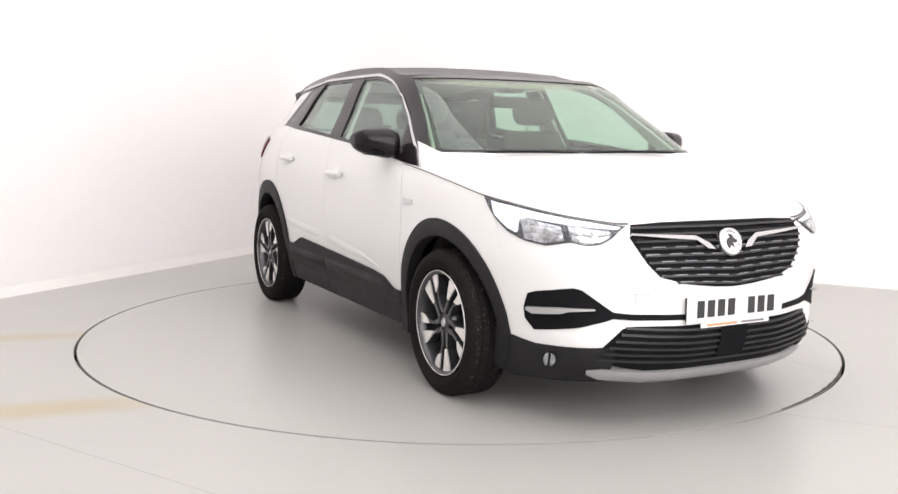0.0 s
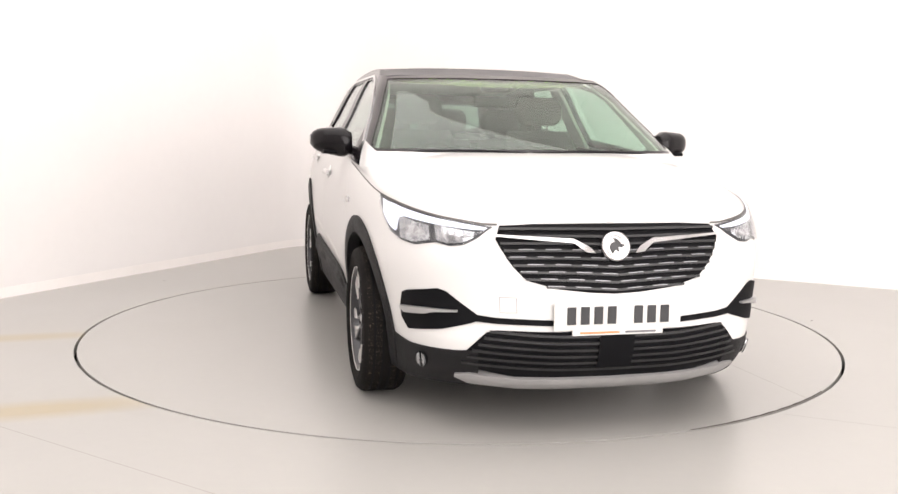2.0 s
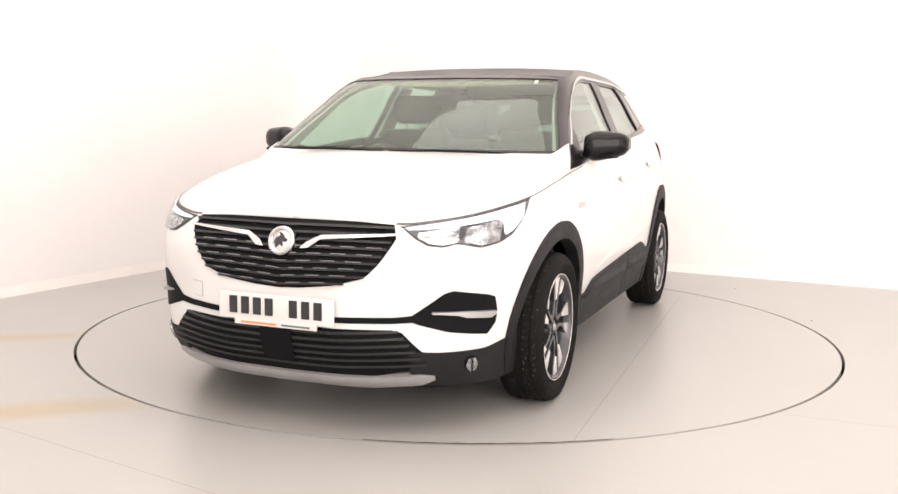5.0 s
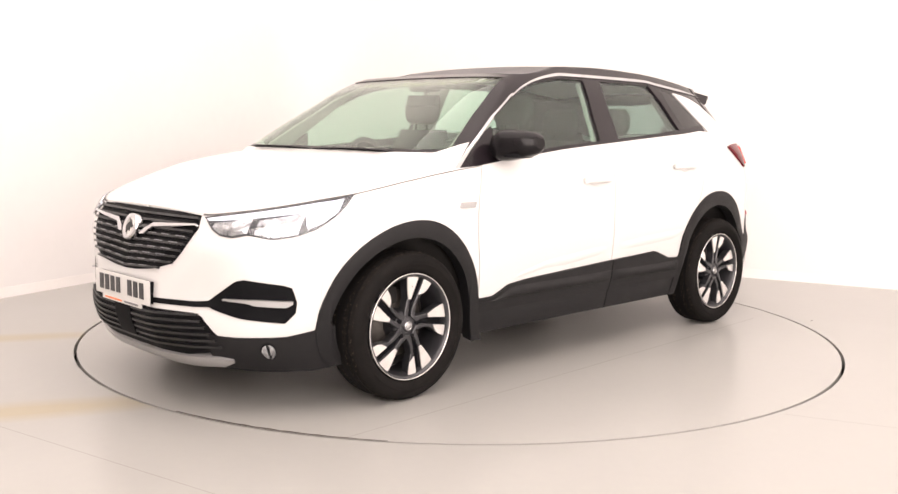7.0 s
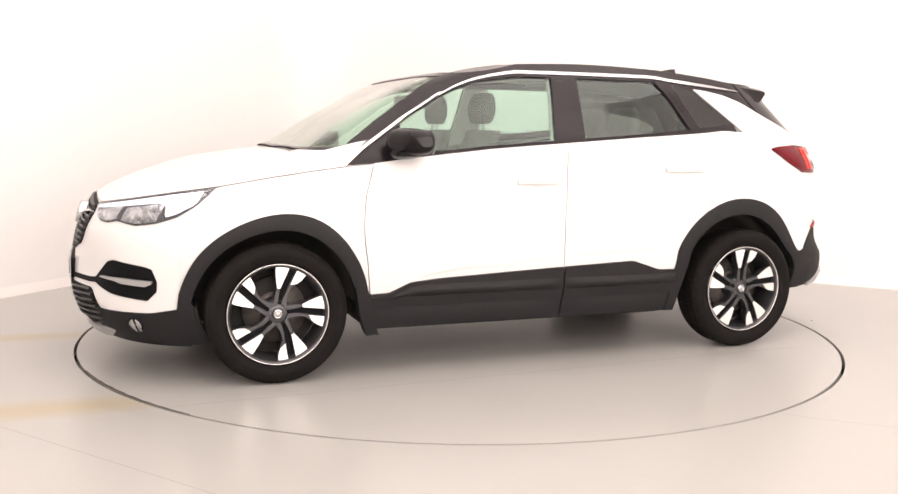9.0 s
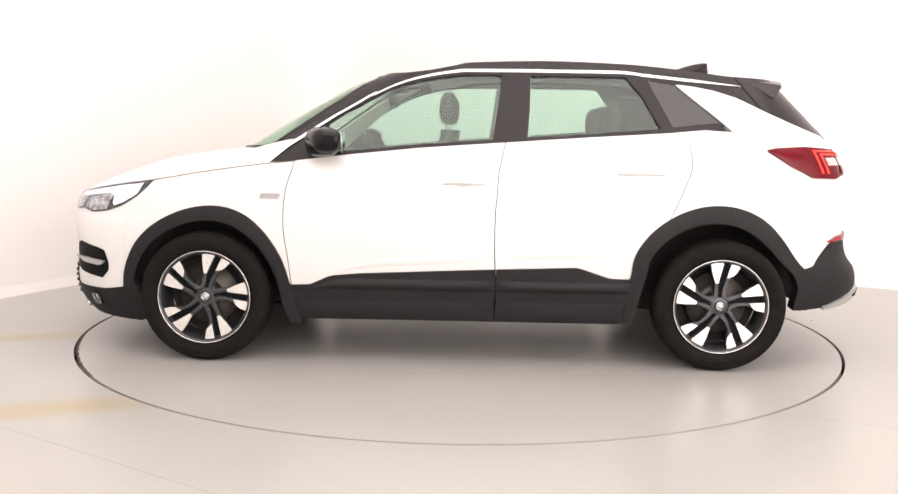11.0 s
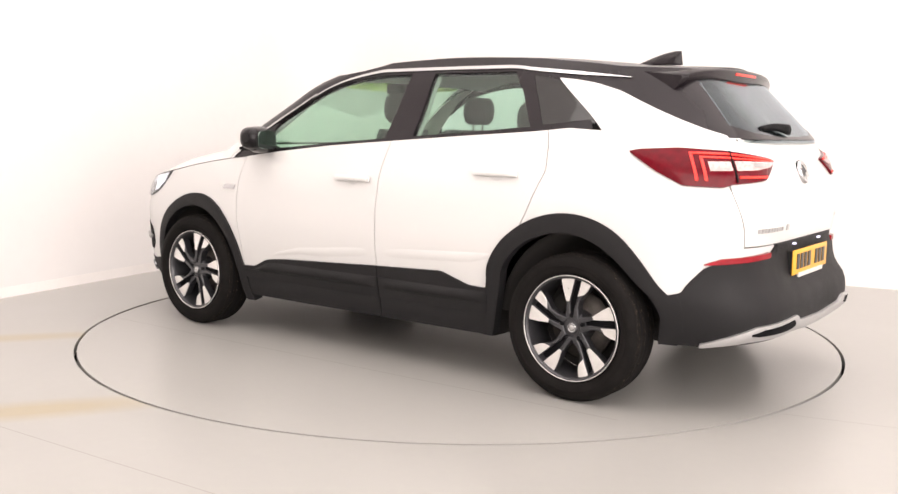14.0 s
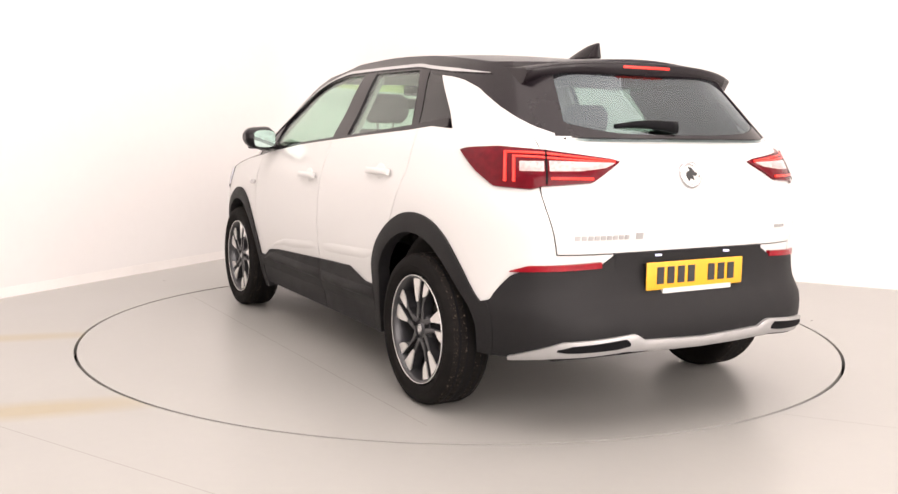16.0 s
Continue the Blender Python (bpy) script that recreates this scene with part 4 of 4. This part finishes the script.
    for i in range(9):
        t = i / 8
        a = .115 * (1 - t) ** .75 + .018
        fin.append(oval((-1.430 + .01 * t + a, 0, 1.568 + .070 * t), a, .032 * (1 - t) ** .7 + .004, 20, 2, "xy"))
    part("roof_antenna", loft(fin), BLACK, car, "black shark-fin aerial")


PLATELIGHT = mat("plate_light", (0.8, 0.8, 0.9), 0.3, emit=(0.6, 0.6, 1.0), power=1.0)


def build_mirrors():
    for sg in (1, -1):
        loops = []
        for i in range(13):
            t = i / 12
            y = .865 + .205 * t
            k = max(.66 if t < .5 else .45, (1 - abs(2 * t - 1.0) ** 5) ** .5)
            loops.append([(x, y * sg, z) for x, _, z in oval((.740 - .075 * t, y, 1.150 + .016 * t), (.096 - .026 * t) * k, (.086 - .030 * t) * k, 24, 2.7)])
        housing = part("door_mirror", loft(loops), MIRRORCAP, car, "gloss black door mirror")
        part("mirror_arm", loft([[(x, y * sg, z) for x, _, z in oval((.74 - .05 * t, .80 + .10 * t, 1.095 + .03 * t), .075 - .02 * t, .026, 14, 2.5)] for t, y in ((0, .79), (.5, .85), (1, .91))]), BLACK, housing)
        part("mirror_skirt", loft([[(x, y * sg, z) for x, _, z in oval((.715, y, 1.105), .07, .012, 14, 3)] for y in (.88, .95, 1.01)]), DARK, housing)
        part("mirror_glass", loft([oval((.612 - .006 * j, .958 * sg, 1.156), .066, .052, 24, 3.6, "yz") for j in range(2)]), MIRROR, housing, "mirror glass")


# dimmed to green in place of the dark reflection in the mirror
MIRROR = mat("mirror_dark_green", (0.34, 0.42, 0.39), 0.02, 1.0)


def build_wheels():
    proto = tagged(new("wheel"))
    proto.parent = car
    tyre = part("tyre", revolve([(.236, .045), (.241, .075), (.262, .098), (.295, .104), (.318, .096), (.328, .080), (.3325, .05), (.333, 0), (.3325, -.05), (.328, -.085), (.314, -.10), (.28, -.105), (.232, -.09)], 72), RUBBER, proto, "dusty black road tyre")
    for y in (-.055, -.018, .018, .055):
        part("tread_groove", revolve([(.3394, y - .005), (.3397, y), (.3394, y + .005)], 60), DARK, proto)
    bm = bmesh.new()
    for i in range(72):
        t = 2 * math.pi * i / 72
        for y0, y1, k in ((.062, .083, .10), (-.083, -.062, -.10), (.022, .05, .05), (-.05, -.022, -.05)):
            pts = []
            for (dy, da) in ((y0, -.032), (y1, -.032), (y1, .032), (y0, .032)):
                rr = .3343 if abs(dy) < .07 else .3276
                tt = t + da + k * (dy - y0)
                pts.append([(r2 * math.cos(tt), dy, r2 * math.sin(tt)) for r2 in (rr - .012, rr)])
            lo4, hi4 = [bm.verts.new(p[0]) for p in pts], [bm.verts.new(p[1]) for p in pts]
            bm.faces.new(hi4)
            for u in range(4):
                w = (u + 1) % 4
                bm.faces.new((lo4[u], lo4[w], hi4[w], hi4[u]))
    bmesh.ops.recalc_face_normals(bm, faces=bm.faces[:])
    tread = tagged(part("tread", bm, DUST, proto, "dusty tread blocks"), kind="stuff")
    part("sidewall_ridge", revolve([(.285, .1035), (.287, .1065), (.290, .1038)], 60), RUBBER, proto)
    part("rim", revolve([(.243, .082), (.2435, .090), (.238, .092), (.231, .088), (.227, .078), (.216, .05), (.214, -.06), (.225, -.09)], 72), GUN, proto, "dark alloy rim")
    part("rim_edge", revolve([(.2440, .0895), (.2432, .0930), (.2408, .0930), (.2395, .0885)], 72), ALLOY, proto, "machined silver rim edge")
    part("brake_disc", revolve([(.03, -.02), (.155, -.02), (.155, -.035), (.03, -.035)], 48), STEEL, proto, "steel brake disc")
    part("brake_caliper", revolve([(.10, -.005), (.17, -.005), (.17, -.05), (.10, -.05), (.10, -.005)], 10, 20, 75), LINER, proto, "brake caliper")
    part("wheel_back", revolve([(.02, -.07), (.215, -.07)], 40), LINER, proto)
    part("hub", revolve([(.001, .062), (.055, .062), (.068, .055), (.074, .03), (.074, -.02)], 40), GUN, proto)
    part("hub_cap", revolve([(.001, .071), (.020, .071), (.026, .067), (.029, .060)], 28), GUN, proto)
    part("hub_cap_emblem", revolve([(.001, .0728), (.013, .0728), (.014, .071)], 20), SILVER, proto, "silver hub emblem")
    part("hub_cap_emblem", revolve([(.0165, .0715), (.0185, .0735), (.0205, .0715)], 28), CHROME, proto)
    rot = lambda x, z, a: (x * math.cos(a) - z * math.sin(a), x * math.sin(a) + z * math.cos(a))
    for k in range(5):
        a = radians(72 * k)
        turned = lambda pts: [rot(-u, w, -a) for u, w in pts]
        lug = part("wheel_bolt", revolve([(.001, .070), (.010, .070), (.0115, .058)], 10), DARK, proto)
        bx, bz = rot(.004, .056, -a)
        lug.matrix_basis = pose(bx, 0, bz)
        # each twin spoke: two dark arms beside a black slot, a broad and a narrow machined blade
        for name, poly, m2, y0, y1, bev in (
            ("spoke", [(-.036, .026), (-.010, .046), (-.013, .118), (.014, .236), (-.058, .230), (-.048, .172), (-.031, .121), (-.034, .070)], GUN, .022, .070, .003),
            ("spoke", [(.004, .046), (.034, .034), (.028, .090), (.036, .128), (.062, .157), (.098, .212), (.049, .232), (.026, .146), (.009, .090)], GUN, .022, .070, .003),
            ("spoke_slot", [(-.010, .050), (.006, .050), (.012, .090), (.027, .146), (.050, .231), (.014, .236), (-.012, .118)], DARK, .030, .052, .0),
            ("spoke_face", [(-.0575, .2325), (.0125, .239), (-.014, .122), (-.029, .120), (-.046, .170), (-.054, .203)], ALLOY, .0685, .0755, .0008),
            ("spoke_face", [(.0505, .2335), (.099, .214), (.078, .176), (.060, .158), (.0285, .147)], ALLOY, .0685, .0755, .0008)):
            part(name, prism(turned(poly), y0, y1, bev), m2, proto)
    # a tall sidewall
    for child in (tyre, tread):
        for v in child.data.vertices:
            k = 1.018 if v.co.xz.length > .3 else 1
            v.co.x, v.co.z = v.co.x * k, v.co.z * k
    hub_z, track = .3395, .820
    proto.matrix_basis = pose(1.346, track, hub_z, 0, -12, 0)
    for x, sg, tilt in ((1.346, -1, 41), (-1.335, 1, 0), (-1.335, -1, 10)):
        copy_thing(proto, pose(x, track * sg, hub_z, 0, tilt, 0 if sg > 0 else 180))


def build_interior():
    part("cabin_tub", loft([[Vector((p.x * .93, p.y * .93 * sg, .78)) for sg in (1,) for p in [BODY.at(s, .9) for s in [-2.7, -2.2, -1.8, -1, 0, .8, 1.0]]] + [Vector((p.x * .93, -p.y * .93, .78)) for p in [BODY.at(s, .9) for s in [1.0, .8, 0, -1, -1.8, -2.2, -2.7]]],
                            [Vector((p.x * .92, p.y * .93, .81)) for p in [BODY.at(s, .9) for s in [-2.7, -2.2, -1.8, -1, 0, .8, 1.0]]] + [Vector((p.x * .92, -p.y * .93, .81)) for p in [BODY.at(s, .9) for s in [1.0, .8, 0, -1, -1.8, -2.2, -2.7]]]]), TRIM, car, "dark cabin floor")
    both("door_card", lambda m: patch(CABIN, m, -1.8, .75, .95, lambda s: fun(BELT)(s) - .02, -.06, .02, .06, .1), TRIM, "dark inner door trim")
    # dashboard
    loops = []
    for i in range(13):
        y = -.72 + 1.44 * i / 12
        hump = .05 * math.exp(-((y + .37) / .18) ** 2)
        e = .14 * (abs(y) / .72) ** 2
        loops.append([(1.18 - e, y, 1.05), (.86 - e * .6, y, 1.075 + hump), (.66, y, 1.03 + hump * .8), (.60, y, .95), (.66, y, .70), (1.1 - e, y, .70)])
    part("dashboard", loft(loops), TRIM, car, "dark grey dashboard")
    wheel = part("steering_wheel", revolve([(.185 + .016 * math.cos(t * math.pi / 4), .016 * math.sin(t * math.pi / 4)) for t in range(9)], 36), DARK, car, "black steering wheel")
    wheel.matrix_basis = pose(.50, -.37, .995, 0, 0, 90) @ pose(0, 0, 0, 25, 0, 0)
    part("steering_hub", box(-.16, .16, -.02, .02, -.04, .05, .015), DARK, wheel)
    # seats
    def seat(x, y, w, zt):
        back = [oval((x - .10 * t - (.03 if t > .8 else 0), y, .70 + (zt - .70) * t), (.065 - .02 * t), w * (1.0 - .22 * max(0, t - .6) / .4), 22, 3.2, "xy") for t in [i / 10 for i in range(11)]]
        s = part("seat_back", loft(back), FABRIC, car, "dark fabric seat")
        part("seat_cushion", box(x, x + .48, y - w, y + w, .62, .80, .05, 3), FABRIC, s)
        hr = [oval((x - .115 - .01 * t, y, zt + .035 + .17 * t), .048 * (1 - .5 * abs(2 * t - 1) ** 3), .145 * (1 - .30 * abs(2 * t - 1) ** 3), 20, 2.8, "xy") for t in [i / 8 for i in range(9)]]
        part("headrest", loft(hr), FABRIC, s, "dark headrest")
        for dy in (-.05, .05):
            part("headrest_post", box(x - .116, x - .108, y + dy - .004, y + dy + .004, zt - .03, zt + .06), STEEL, s)
    for y in (.38, -.38):
        seat(.22, y, .255, 1.225)
    for y in (.40, 0, -.40):
        seat(-.69, y, .21, 1.165)
    part("parcel_shelf", box(-1.86, -1.05, -.62, .62, 1.10, 1.13, .01), TRIM, car, "dark parcel shelf")
    # windscreen wipers lying on the scuttle
    for y0, y1 in ((.62, -.02), (-.05, -.66)):
        arm = [oval((CABIN.at(CABIN.smax - abs(y0 + (y1 - y0) * t), 1.13).x + .03, y0 + (y1 - y0) * t, 1.116 + .008 * math.sin(3.1 * t)), .009, .005, 8, 2, "xz") for t in [i / 10 for i in range(11)]]
        part("front_wiper", loft(arm), DARK, car, "black windscreen wiper")
    # rear-view mirror and camera housing
    part("rear_view_mirror", box(.42, .46, -.125, .125, 1.355, 1.42, .015, 3), DARK, car, "rear-view mirror")
    part("camera_housing", box(.36, .50, -.07, .07, 1.44, 1.505, .02), DARK, car, "sensor housing behind the windscreen")
    part("windscreen_sticker", patch(CABIN, "F", .60, .625, 1.485, 1.508, -.010, .001, .02, .05), PLATE_W, car, "small white sticker")
    for m in "LR":
        part("pillar_lining", patch(CABIN, m, -.31, -.13, 1.0, 1.52, -.035, .02, .05, .1, 0, -.22, 1.165), HEADLINER, car, "pale pillar lining")
        part("pillar_lining", patch(CABIN, m, .70, .88, 1.06, 1.52, -.034, .01, .05, .1), HEADLINER, car, "pale pillar lining")
        part("pillar_lining", patch(CABIN, m, -1.75, -1.0, 1.2, 1.47, -.05, .02, .08, .1), TRIM, car, "dark rear pillar lining")


build_panels()
build_top()
build_glass()
build_front()
build_side()
build_rear()
build_mirrors()
build_wheels()
build_interior()

# ---- the turn of the table ----
OFFSET, AXIS = (-0.0346, 0.0989), -93.967
for child in [o for o in car.children]:
    child.matrix_basis = pose(OFFSET[0], OFFSET[1], 0.0) @ child.matrix_basis

TURN = [(0.0, 32.55), (0.5, 31.28), (1.0, 28.24), (1.5, 23.82), (2.0, 17.76), (2.5, 12.06), (3.0, 5.99), (3.5, 0.32), (4.0, -5.79), (4.5, -11.44), (5.0, -17.55), (7.5, -46.92), (8.0, -52.98), (8.5, -58.67), (9.0, -64.7), (11.5, -92.88), (12.0, -98.8), (12.5, -104.59), (13.0, -110.56), (13.5, -116.3), (14.0, -122.43), (14.5, -128.02), (15.0, -134.2), (15.5, -139.86), (16.0, -146.01)]


def motions():
    walk(car, [(t, pose(0, 0, 0, 0, 0, AXIS + a)) for t, a in TURN])
    walk(turntable, [(t, pose(0, 0, 0, 0, 0, a)) for t, a in TURN])


motions()
